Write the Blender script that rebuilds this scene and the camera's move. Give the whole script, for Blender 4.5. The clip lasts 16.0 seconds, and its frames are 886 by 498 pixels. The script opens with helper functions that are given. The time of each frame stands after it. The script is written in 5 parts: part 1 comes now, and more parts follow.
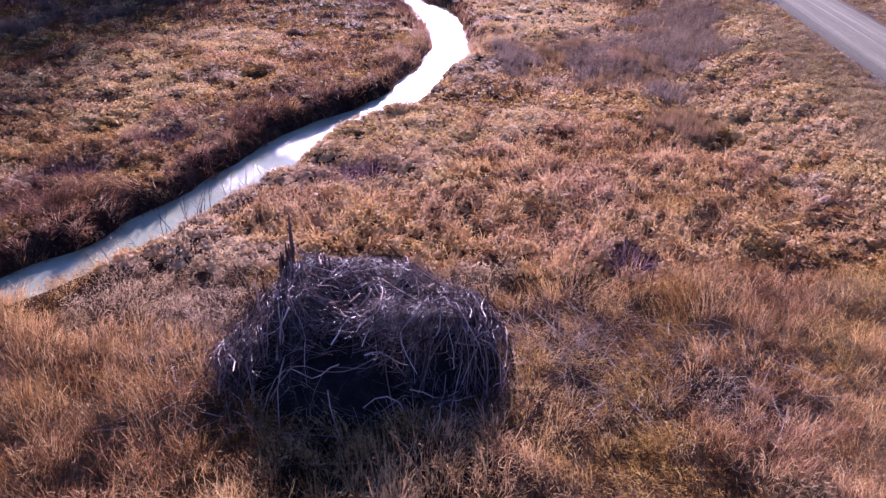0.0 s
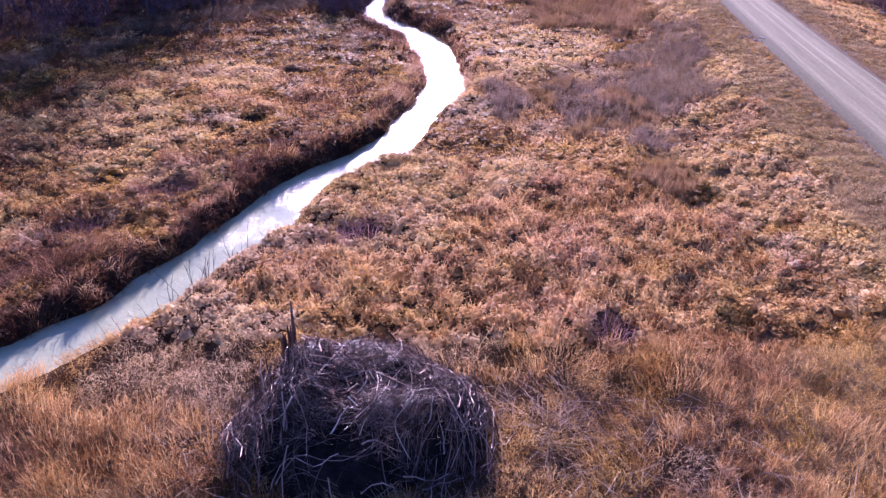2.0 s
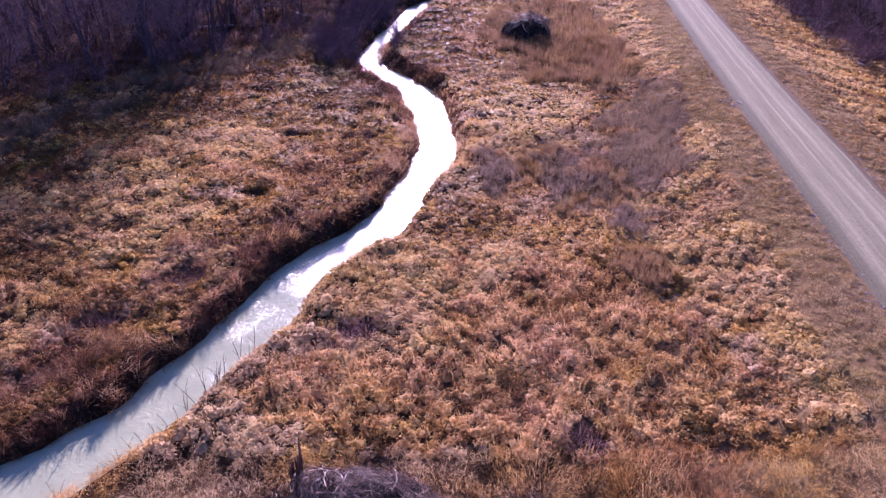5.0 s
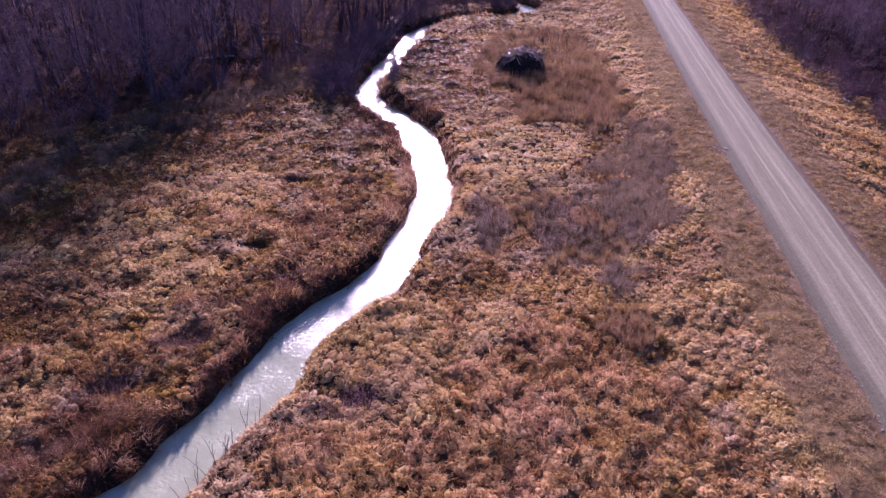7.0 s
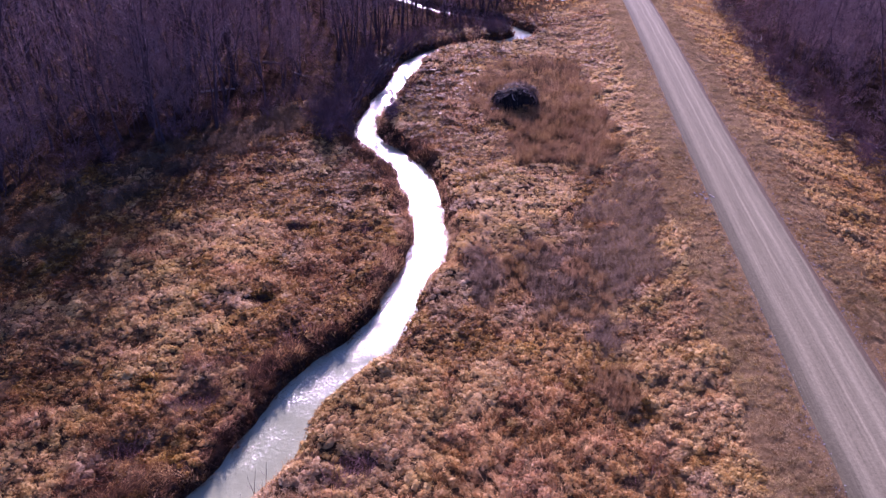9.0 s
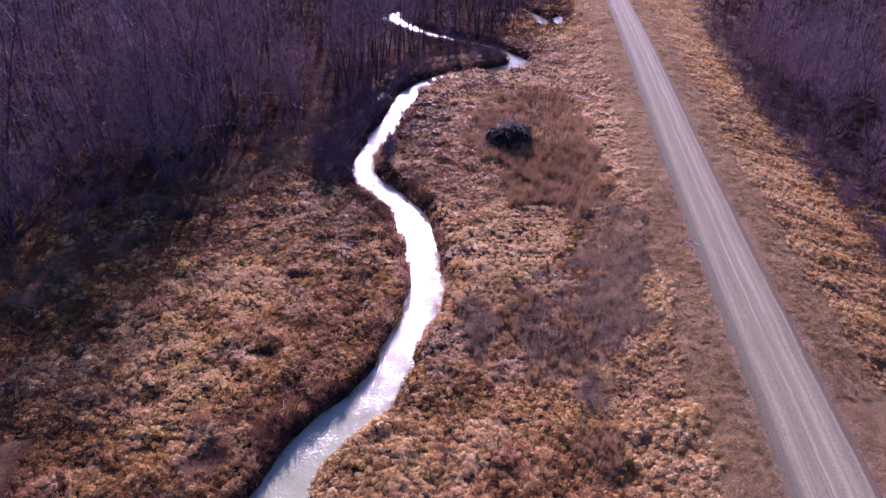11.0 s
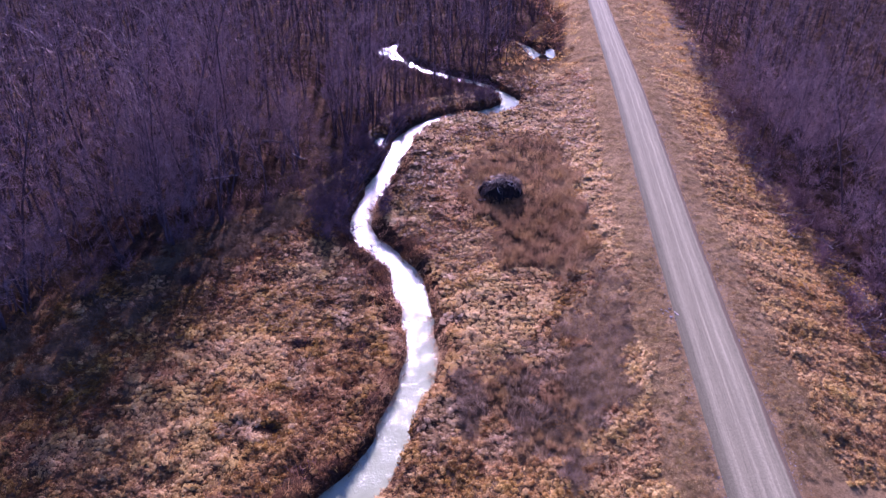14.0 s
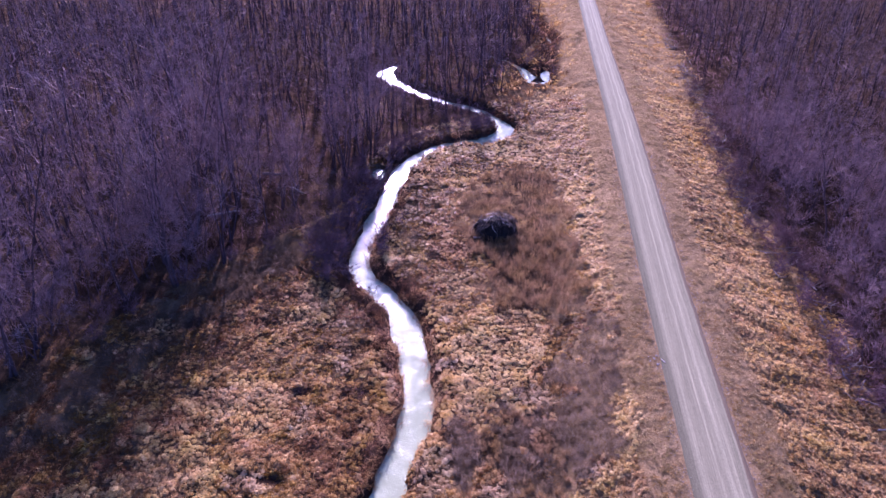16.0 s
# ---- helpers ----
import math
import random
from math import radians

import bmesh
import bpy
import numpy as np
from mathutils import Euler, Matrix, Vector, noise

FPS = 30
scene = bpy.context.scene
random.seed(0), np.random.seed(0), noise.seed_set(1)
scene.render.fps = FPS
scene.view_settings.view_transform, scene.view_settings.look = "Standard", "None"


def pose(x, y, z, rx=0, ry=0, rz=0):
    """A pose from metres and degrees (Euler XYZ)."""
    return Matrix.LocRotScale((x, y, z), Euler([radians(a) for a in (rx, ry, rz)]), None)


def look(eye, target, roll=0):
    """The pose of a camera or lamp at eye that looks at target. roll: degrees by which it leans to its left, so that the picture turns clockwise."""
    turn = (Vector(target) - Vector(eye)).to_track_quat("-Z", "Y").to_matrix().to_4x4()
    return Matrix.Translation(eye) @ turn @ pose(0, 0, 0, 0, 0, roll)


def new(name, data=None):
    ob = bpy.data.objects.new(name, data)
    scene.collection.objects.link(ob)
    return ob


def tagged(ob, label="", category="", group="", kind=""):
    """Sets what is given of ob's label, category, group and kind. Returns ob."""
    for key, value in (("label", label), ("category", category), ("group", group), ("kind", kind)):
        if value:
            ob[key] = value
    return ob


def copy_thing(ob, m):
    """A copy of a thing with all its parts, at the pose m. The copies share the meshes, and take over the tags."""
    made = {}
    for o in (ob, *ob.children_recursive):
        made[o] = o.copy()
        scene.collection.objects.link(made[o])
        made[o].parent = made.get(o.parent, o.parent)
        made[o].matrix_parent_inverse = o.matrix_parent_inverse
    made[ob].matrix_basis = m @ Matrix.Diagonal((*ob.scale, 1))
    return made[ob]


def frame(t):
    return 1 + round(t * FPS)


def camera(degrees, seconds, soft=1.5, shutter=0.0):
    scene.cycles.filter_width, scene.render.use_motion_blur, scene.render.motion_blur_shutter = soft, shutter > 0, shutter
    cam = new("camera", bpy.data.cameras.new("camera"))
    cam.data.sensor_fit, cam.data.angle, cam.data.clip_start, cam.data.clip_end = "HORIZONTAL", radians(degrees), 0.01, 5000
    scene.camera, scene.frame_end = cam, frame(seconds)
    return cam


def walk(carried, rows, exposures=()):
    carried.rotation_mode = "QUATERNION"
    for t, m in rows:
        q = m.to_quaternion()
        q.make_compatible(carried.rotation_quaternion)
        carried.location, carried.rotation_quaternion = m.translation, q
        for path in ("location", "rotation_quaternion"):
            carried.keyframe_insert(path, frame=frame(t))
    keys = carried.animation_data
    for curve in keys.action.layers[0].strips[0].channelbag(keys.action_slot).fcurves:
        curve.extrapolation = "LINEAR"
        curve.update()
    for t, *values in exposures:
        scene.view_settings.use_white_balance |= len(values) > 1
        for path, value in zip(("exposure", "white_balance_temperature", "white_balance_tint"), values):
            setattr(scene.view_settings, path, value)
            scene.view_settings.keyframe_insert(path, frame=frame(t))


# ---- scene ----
cam = camera(64.9, 16.0, soft=1.45)
METRES, EYE, TILT, LEAN, TURN = 25.0, 8.4, -30.4, -0.35, 0.0
ROWS = [
    (0.0, 0.0, 0.0, 0.0, 0.0, -0.0, -0.0),
    (0.5, 0.0006, -0.009, 0.0157, -0.09, -0.04, 0.02),
    (1.0, 0.0014, -0.0181, 0.0315, -0.19, -0.09, 0.05),
    (1.5, 0.0023, -0.0264, 0.0462, -0.26, -0.12, 0.07),
    (2.0, 0.0036, -0.0391, 0.0689, -0.35, -0.17, 0.1),
    (2.5, 0.0046, -0.0514, 0.0905, -0.42, -0.2, 0.11),
    (3.0, 0.0055, -0.0635, 0.1123, -0.49, -0.24, 0.14),
    (3.5, 0.006, -0.0745, 0.1321, -0.55, -0.28, 0.16),
    (4.0, 0.0068, -0.087, 0.1552, -0.62, -0.32, 0.18),
    (6.5, 0.0103, -0.1463, 0.2729, -0.89, -0.59, 0.28),
    (7.0, 0.0109, -0.1601, 0.3021, -0.94, -0.62, 0.29),
    (7.5, 0.0116, -0.1736, 0.3295, -0.98, -0.69, 0.33),
    (8.0, 0.0124, -0.1891, 0.3607, -1.04, -0.76, 0.36),
    (8.5, 0.0137, -0.2039, 0.3897, -1.08, -0.82, 0.39),
    (9.0, 0.0146, -0.2179, 0.417, -1.12, -0.89, 0.42),
    (11.5, 0.019, -0.297, 0.5753, -1.41, -1.21, 0.58),
    (12.0, 0.0203, -0.313, 0.6074, -1.45, -1.27, 0.63),
    (12.5, 0.0213, -0.3288, 0.64, -1.5, -1.33, 0.66),
    (13.0, 0.0226, -0.3453, 0.6735, -1.54, -1.38, 0.68),
    (13.5, 0.0239, -0.3613, 0.7068, -1.59, -1.44, 0.71),
    (14.0, 0.0258, -0.3772, 0.7409, -1.63, -1.52, 0.76),
    (14.5, 0.0273, -0.3917, 0.7738, -1.68, -1.59, 0.78),
    (15.0, 0.0286, -0.4073, 0.8113, -1.74, -1.69, 0.81),
    (15.5, 0.0306, -0.4231, 0.8482, -1.77, -1.8, 0.81),
    (16.0, 0.0325, -0.4436, 0.895, -1.8, -1.95, 0.83),
]
walk(cam, [(t, pose(0, 0, EYE, TILT, LEAN, TURN) @ pose(METRES * x, METRES * y, METRES * z, 90 + pitch, roll, yaw)) for t, x, y, z, yaw, pitch, roll in ROWS],
     [(0.0, 1.51, 5090, 61), (1.0, 1.69, 5120, 62), (3.0, 1.78, 5160, 63), (7.5, 1.36, 5340, 69), (12.0, 1.46, 5250, 70), (16.0, 1.82, 4990, 62)])

# ---------------------------------------------------------------- world, sun
SUN_UP, SUN_SIDE = 20.0, -2.0            # degrees above the horizon; left of straight ahead
world = bpy.data.worlds.new("sky")
world.use_nodes = True
scene.world = world
wn = world.node_tree.nodes
sky = wn.new("ShaderNodeTexSky")
sky.sky_type = "NISHITA"
sky.sun_disc = False
sky.sun_elevation, sky.sun_rotation = radians(SUN_UP), radians(SUN_SIDE)
sky.air_density, sky.dust_density, sky.ozone_density = 1.0, 0.8, 6.0
wn["Background"].inputs["Strength"].default_value = 0.068
world.node_tree.links.new(sky.outputs[0], wn["Background"].inputs["Color"])
sun_data = bpy.data.lights.new("sun", "SUN")
sun_data.energy, sun_data.angle, sun_data.color = 5.0, radians(0.55), (1.0, 0.89, 0.74)
sun = new("sun", sun_data)
a, e = radians(SUN_SIDE), radians(SUN_UP)
sun_way = Vector((math.sin(a) * math.cos(e), math.cos(a) * math.cos(e), math.sin(e)))
sun.matrix_world = look(sun_way * 200, (0, 0, 0))


# ---------------------------------------------------------------- materials
def material(name):
    m = bpy.data.materials.new(name)
    m.use_nodes = True
    nt = m.node_tree
    nt.nodes.clear()
    out = nt.nodes.new("ShaderNodeOutputMaterial")

    def node(kind, **values):
        n = nt.nodes.new("ShaderNode" + kind)
        for key, value in values.items():
            if key in n.inputs:
                n.inputs[key].default_value = value
        return n

    def link(a, b):
        nt.links.new(a, b)
    return m, out, node, link


def ramp(n, stops):
    r = n.color_ramp
    while len(r.elements) < len(stops):
        r.elements.new(0.5)
    for el, (p, c) in zip(r.elements, stops):
        el.position, el.color = p, (*c, 1)


def grass_material(name, colours, through_light=0.42):
    """Dry blades: the tone of each tussock and blade picks its colour."""
    m, out, node, link = material(name)
    tone = node("Attribute")
    tone.attribute_name = "tone"
    cr = node("ValToRGB")
    ramp(cr, [(i / (len(colours) - 1), c) for i, c in enumerate(colours)])
    link(tone.outputs["Fac"], cr.inputs["Fac"])
    geo = node("NewGeometry")
    grain = node("TexNoise", Scale=9.0, Detail=2.0)
    link(geo.outputs["Position"], grain.inputs["Vector"])
    value = node("MapRange", **{"From Min": 0.3, "From Max": 0.7, "To Min": 0.75, "To Max": 1.25})
    link(grain.outputs["Fac"], value.inputs["Value"])
    hsv = node("HueSaturation")
    link(cr.outputs["Color"], hsv.inputs["Color"])
    link(value.outputs[0], hsv.inputs["Value"])
    # drifts of yellower and redder growth
    drift = node("TexNoise", Scale=0.45, Detail=4.0, Roughness=0.6)
    link(geo.outputs["Position"], drift.inputs["Vector"])
    warm = node("MapRange", **{"From Min": 0.32, "From Max": 0.68, "To Min": 0.493, "To Max": 0.509})
    rich = node("MapRange", **{"From Min": 0.32, "From Max": 0.68, "To Min": 0.96, "To Max": 1.1})
    link(drift.outputs["Fac"], warm.inputs["Value"])
    link(drift.outputs["Fac"], rich.inputs["Value"])
    link(warm.outputs[0], hsv.inputs["Hue"])
    link(rich.outputs[0], hsv.inputs["Saturation"])
    diff = node("BsdfPrincipled", Roughness=0.6)
    diff.inputs["Specular IOR Level"].default_value = 0.08
    trans = node("BsdfTranslucent")
    link(hsv.outputs[0], diff.inputs["Base Color"])
    link(hsv.outputs[0], trans.inputs["Color"])
    mix = node("MixShader", Fac=through_light)
    link(diff.outputs[0], mix.inputs[1])
    link(trans.outputs[0], mix.inputs[2])
    link(mix.outputs[0], out.inputs["Surface"])
    return m


def rough_material(name, colours, scale, roughness=0.9, bump=0.4, per_object=0.0, per_island=0.0, stretch=(1, 1, 1), coords="Object", fine=8.0, gloss=0.1):
    """Matt stuff with two scales of tone and relief: bark, wood, mud, litter."""
    m, out, node, link = material(name)
    co = node("TexCoord")
    mapping = node("Mapping")
    mapping.inputs["Scale"].default_value = stretch
    if coords == "World":
        geo0 = node("NewGeometry")
        link(geo0.outputs["Position"], mapping.inputs["Vector"])
    else:
        link(co.outputs["Object"], mapping.inputs["Vector"])
    big = node("TexNoise", Scale=scale, Detail=5.0, Roughness=0.62)
    small = node("TexNoise", Scale=scale * fine, Detail=4.0, Roughness=0.7)
    link(mapping.outputs[0], big.inputs["Vector"])
    link(mapping.outputs[0], small.inputs["Vector"])
    add = node("Math")
    add.operation = "MULTIPLY_ADD"
    add.inputs[1].default_value = 0.4
    link(small.outputs["Fac"], add.inputs[0])
    link(big.outputs["Fac"], add.inputs[2])
    src = add.outputs[0]
    for amount, kind in ((per_object, "ObjectInfo"), (per_island, "NewGeometry")):
        if amount:
            info = node(kind)
            more = node("Math")
            more.operation = "MULTIPLY_ADD"
            more.inputs[1].default_value = amount
            link(info.outputs["Random" if kind == "ObjectInfo" else "Random Per Island"], more.inputs[0])
            link(src, more.inputs[2])
            src = more.outputs[0]
    span = 0.4 + per_object + per_island
    rng = node("MapRange", **{"From Min": 0.5, "From Max": 0.92 + span - 0.4})
    link(src, rng.inputs["Value"])
    cr = node("ValToRGB")
    ramp(cr, [(i / (len(colours) - 1), c) for i, c in enumerate(colours)])
    link(rng.outputs[0], cr.inputs["Fac"])
    bsdf = node("BsdfPrincipled", Roughness=roughness)
    bsdf.inputs["Specular IOR Level"].default_value = gloss
    link(cr.outputs["Color"], bsdf.inputs["Base Color"])
    if bump:
        bp = node("Bump", Strength=bump, Distance=0.03)
        link(add.outputs[0], bp.inputs["Height"])
        link(bp.outputs[0], bsdf.inputs["Normal"])
    link(bsdf.outputs[0], out.inputs["Surface"])
    return m


def soil_material():
    """Dark wet litter; where the attribute "thatch" says so, matted dead grass."""
    m, out, node, link = material("soil_litter")
    geo = node("NewGeometry")
    att = node("Attribute")
    att.attribute_name = "thatch"
    big = node("TexNoise", Scale=0.6, Detail=5.0, Roughness=0.65)
    small = node("TexNoise", Scale=7.0, Detail=4.0, Roughness=0.75)
    fine = node("TexNoise", Scale=38.0, Detail=3.0, Roughness=0.8)
    for n in (big, small, fine):
        link(geo.outputs["Position"], n.inputs["Vector"])
    add = node("Math")
    add.operation = "ADD"
    link(big.outputs["Fac"], add.inputs[0])
    link(small.outputs["Fac"], add.inputs[1])
    both = node("MapRange", **{"From Min": 0.75, "From Max": 1.25})
    link(add.outputs[0], both.inputs["Value"])
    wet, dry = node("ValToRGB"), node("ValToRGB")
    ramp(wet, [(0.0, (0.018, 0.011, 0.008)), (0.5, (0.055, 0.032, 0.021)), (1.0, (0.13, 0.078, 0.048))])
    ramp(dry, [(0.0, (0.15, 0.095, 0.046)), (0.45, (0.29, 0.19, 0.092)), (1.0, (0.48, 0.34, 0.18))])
    link(both.outputs[0], wet.inputs["Fac"])
    spread = node("Math")
    spread.operation = "MULTIPLY_ADD"
    spread.inputs[1].default_value = 1.1
    spread.inputs[2].default_value = -0.1
    link(fine.outputs["Fac"], spread.inputs[0])
    more = node("Math")
    more.operation = "MULTIPLY_ADD"
    more.inputs[1].default_value = 0.6
    link(both.outputs[0], more.inputs[0])
    shift = node("Math")
    shift.operation = "MULTIPLY_ADD"
    shift.inputs[1].default_value = 0.8
    shift.inputs[2].default_value = -0.25
    link(spread.outputs[0], shift.inputs[0])
    link(shift.outputs[0], more.inputs[2])
    link(more.outputs[0], dry.inputs["Fac"])
    mix = node("MixRGB")
    link(att.outputs["Fac"], mix.inputs["Fac"])
    link(wet.outputs["Color"], mix.inputs["Color1"])
    link(dry.outputs["Color"], mix.inputs["Color2"])
    bsdf = node("BsdfPrincipled", Roughness=0.95)
    bsdf.inputs["Specular IOR Level"].default_value = 0.0
    link(mix.outputs[0], bsdf.inputs["Base Color"])
    rel = node("Math")
    rel.operation = "ADD"
    link(small.outputs["Fac"], rel.inputs[0])
    link(fine.outputs["Fac"], rel.inputs[1])
    bp = node("Bump", Strength=1.0, Distance=0.12)
    link(rel.outputs[0], bp.inputs["Height"])
    link(bp.outputs[0], bsdf.inputs["Normal"])
    link(bsdf.outputs[0], out.inputs["Surface"])
    return m


def water_material():
    """Turbid shallow water, wind-rippled."""
    m, out, node, link = material("creek_water")
    geo = node("NewGeometry")
    big = node("TexNoise", Scale=0.9, Detail=5.0, Roughness=0.6)
    rip = node("TexNoise", Scale=7.5, Detail=5.0, Roughness=0.62)
    link(geo.outputs["Position"], big.inputs["Vector"])
    link(geo.outputs["Position"], rip.inputs["Vector"])
    col = node("ValToRGB")
    ramp(col, [(0.3, (0.265, 0.285, 0.16)), (0.7, (0.36, 0.385, 0.22))])
    link(big.outputs["Fac"], col.inputs["Fac"])
    bsdf = node("BsdfPrincipled", Roughness=0.12, IOR=1.5)
    bsdf.inputs["Specular IOR Level"].default_value = 0.36
    link(col.outputs["Color"], bsdf.inputs["Base Color"])
    rough = node("MapRange", **{"From Min": 0.38, "From Max": 0.62, "To Min": 0.07, "To Max": 0.22})
    link(rip.outputs["Fac"], rough.inputs["Value"])
    link(rough.outputs[0], bsdf.inputs["Roughness"])
    # the pool-like lower reach lies calmer than the riffle above it
    at = node("SeparateXYZ")
    link(geo.outputs["Position"], at.inputs[0])
    reach = node("MapRange", **{"From Min": 14.0, "From Max": 22.0, "To Min": 0.8, "To Max": 1.1})
    link(at.outputs["Y"], reach.inputs["Value"])
    calm = node("MapRange", **{"From Min": 0.4, "From Max": 0.6, "To Min": 0.3, "To Max": 1.2})
    link(big.outputs["Fac"], calm.inputs["Value"])
    force = node("Math")
    force.operation = "MULTIPLY"
    link(reach.outputs[0], force.inputs[0])
    link(calm.outputs[0], force.inputs[1])
    bp = node("Bump", Strength=0.8, Distance=0.026)
    link(force.outputs[0], bp.inputs["Strength"])
    link(rip.outputs["Fac"], bp.inputs["Height"])
    link(bp.outputs[0], bsdf.inputs["Normal"])
    link(bsdf.outputs[0], out.inputs["Surface"])
    return m


def road_material():
    """Pale compacted gravel: uv x runs across the road, -1 to 1; paler wheel tracks, coarse grey edges."""
    m, out, node, link = material("road_gravel")
    geo = node("NewGeometry")
    uv = node("UVMap")
    sep = node("SeparateXYZ")
    link(uv.outputs[0], sep.inputs[0])
    drift = node("TexNoise", Scale=0.35, Detail=3.0)
    link(geo.outputs["Position"], drift.inputs["Vector"])
    off = node("Math")
    off.operation = "MULTIPLY_ADD"
    off.inputs[1].default_value = 0.16
    link(drift.outputs["Fac"], off.inputs[0])
    link(sep.outputs["X"], off.inputs[2])
    tracks = node("ValToRGB")
    g = lambda v: (v * 0.73, v * 0.655, v * 0.385)
    ramp(tracks, [(0.0, g(0.13)), (0.07, g(0.17)), (0.15, g(0.2)), (0.19, g(0.29)), (0.27, g(0.35)), (0.31, g(0.29)), (0.4, g(0.27)), (0.47, g(0.29)), (0.5, g(0.4)), (0.53, g(0.28)),
                  (0.6, g(0.3)), (0.66, g(0.43)), (0.7, g(0.31)), (0.76, g(0.35)), (0.8, g(0.27)), (0.86, g(0.25)), (0.89, g(0.33)), (0.92, (0.135, 0.1, 0.062)), (1.0, (0.12, 0.088, 0.052))])
    rng = node("MapRange", **{"From Min": -0.92, "From Max": 1.08})
    link(off.outputs[0], rng.inputs["Value"])
    link(rng.outputs[0], tracks.inputs["Fac"])
    streak_map = node("Mapping")
    streak_map.inputs["Scale"].default_value = (13.0, 0.1, 1.0)
    link(uv.outputs[0], streak_map.inputs["Vector"])
    streak = node("TexNoise", Scale=1.6, Detail=6.0, Roughness=0.78)
    link(streak_map.outputs[0], streak.inputs["Vector"])
    grain = node("TexNoise", Scale=11.0, Detail=5.0, Roughness=0.8)
    link(geo.outputs["Position"], grain.inputs["Vector"])
    add = node("Math")
    add.operation = "ADD"
    link(streak.outputs["Fac"], add.inputs[0])
    link(grain.outputs["Fac"], add.inputs[1])
    val = node("MapRange", **{"From Min": 0.6, "From Max": 1.4, "To Min": 0.42, "To Max": 1.5})
    link(add.outputs[0], val.inputs["Value"])
    hsv = node("HueSaturation")
    link(tracks.outputs["Color"], hsv.inputs["Color"])
    link(val.outputs[0], hsv.inputs["Value"])
    bsdf = node("BsdfPrincipled", Roughness=0.95)
    bsdf.inputs["Specular IOR Level"].default_value = 0.05
    link(hsv.outputs[0], bsdf.inputs["Base Color"])
    bp = node("Bump", Strength=0.5, Distance=0.02)
    link(add.outputs[0], bp.inputs["Height"])
    link(bp.outputs[0], bsdf.inputs["Normal"])
    link(bsdf.outputs[0], out.inputs["Surface"])
    return m


M_SOIL = soil_material()
M_ROAD = road_material()
M_WATER = water_material()
M_MEADOW = grass_material("meadow_grass", [(0.125, 0.06, 0.022), (0.295, 0.152, 0.047), (0.47, 0.274, 0.086), (0.63, 0.41, 0.155)])
M_TALL = grass_material("tall_russet_grass", [(0.138, 0.06, 0.026), (0.295, 0.147, 0.058), (0.465, 0.264, 0.104), (0.65, 0.425, 0.19)])
M_REED = grass_material("reed_stems", [(0.148, 0.083, 0.042), (0.268, 0.158, 0.079), (0.415, 0.268, 0.142)], 0.38)
M_WEED = grass_material("weed_stalks", [(0.1, 0.067, 0.045), (0.21, 0.145, 0.098), (0.4, 0.29, 0.198)], 0.34)
M_STRAW = grass_material("straw_grass", [(0.18, 0.096, 0.04), (0.385, 0.225, 0.095), (0.53, 0.34, 0.13), (0.63, 0.44, 0.19)])
M_FEATHER = grass_material("feathery_grass", [(0.19, 0.107, 0.051), (0.328, 0.202, 0.0989), (0.483, 0.321, 0.169), (0.622, 0.451, 0.252)], 0.42)
M_VERGE = grass_material("mown_verge", [(0.22, 0.152, 0.07), (0.38, 0.268, 0.125), (0.56, 0.41, 0.2)], 0.28)
M_BANK = grass_material("bank_sedge", [(0.0918, 0.0432, 0.0275), (0.224, 0.108, 0.0542), (0.408, 0.226, 0.108), (0.592, 0.39, 0.206)], 0.5)
M_FLOOR = grass_material("woodland_litter", [(0.07, 0.037, 0.038), (0.16, 0.087, 0.085), (0.34, 0.2, 0.185)], 0.3)
M_STEM = grass_material("fallen_stems", [(0.24, 0.165, 0.11), (0.4, 0.29, 0.2), (0.58, 0.45, 0.33)], 0.15)
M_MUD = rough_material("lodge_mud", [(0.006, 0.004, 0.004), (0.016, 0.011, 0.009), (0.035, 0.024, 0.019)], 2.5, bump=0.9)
M_STICK = rough_material("weathered_stick", [(0.016, 0.009, 0.007), (0.058, 0.033, 0.025), (0.31, 0.2, 0.145), (0.8, 0.63, 0.5)], 3.0, roughness=0.38, bump=0.15, per_object=0.75, stretch=(1, 1, 0.2), gloss=0.24)
M_TWIG = rough_material("weathered_twig", [(0.012, 0.0065, 0.005), (0.06, 0.033, 0.025), (0.58, 0.4, 0.3)], 3.0, roughness=0.36, bump=0.0, per_island=0.85, gloss=0.24)
M_BARE = rough_material("peeled_stick", [(0.40, 0.31, 0.24), (0.57, 0.47, 0.38), (0.70, 0.61, 0.51)], 6.0, roughness=0.6, bump=0.2)
M_SNAG = rough_material("snag_wood", [(0.05, 0.03, 0.022), (0.13, 0.075, 0.052), (0.22, 0.14, 0.10)], 4.0, bump=0.7, stretch=(1, 1, 0.15))
M_BARK = rough_material("grey_bark", [(0.042, 0.026, 0.028), (0.083, 0.053, 0.056), (0.148, 0.1, 0.102)], 3.5, bump=0.8, per_object=0.3, stretch=(1, 1, 0.25))
M_BRANCH = rough_material("bare_branch", [(0.118, 0.073, 0.074), (0.232, 0.146, 0.144), (0.41, 0.278, 0.268)], 0.16, roughness=0.85, bump=0.0, per_island=0.2, per_object=0.3, coords="World")
M_SHRUB = rough_material("dark_shrub", [(0.074, 0.041, 0.044), (0.152, 0.085, 0.09), (0.32, 0.19, 0.195)], 0.5, roughness=0.8, bump=0.0, per_island=0.2, coords="World")
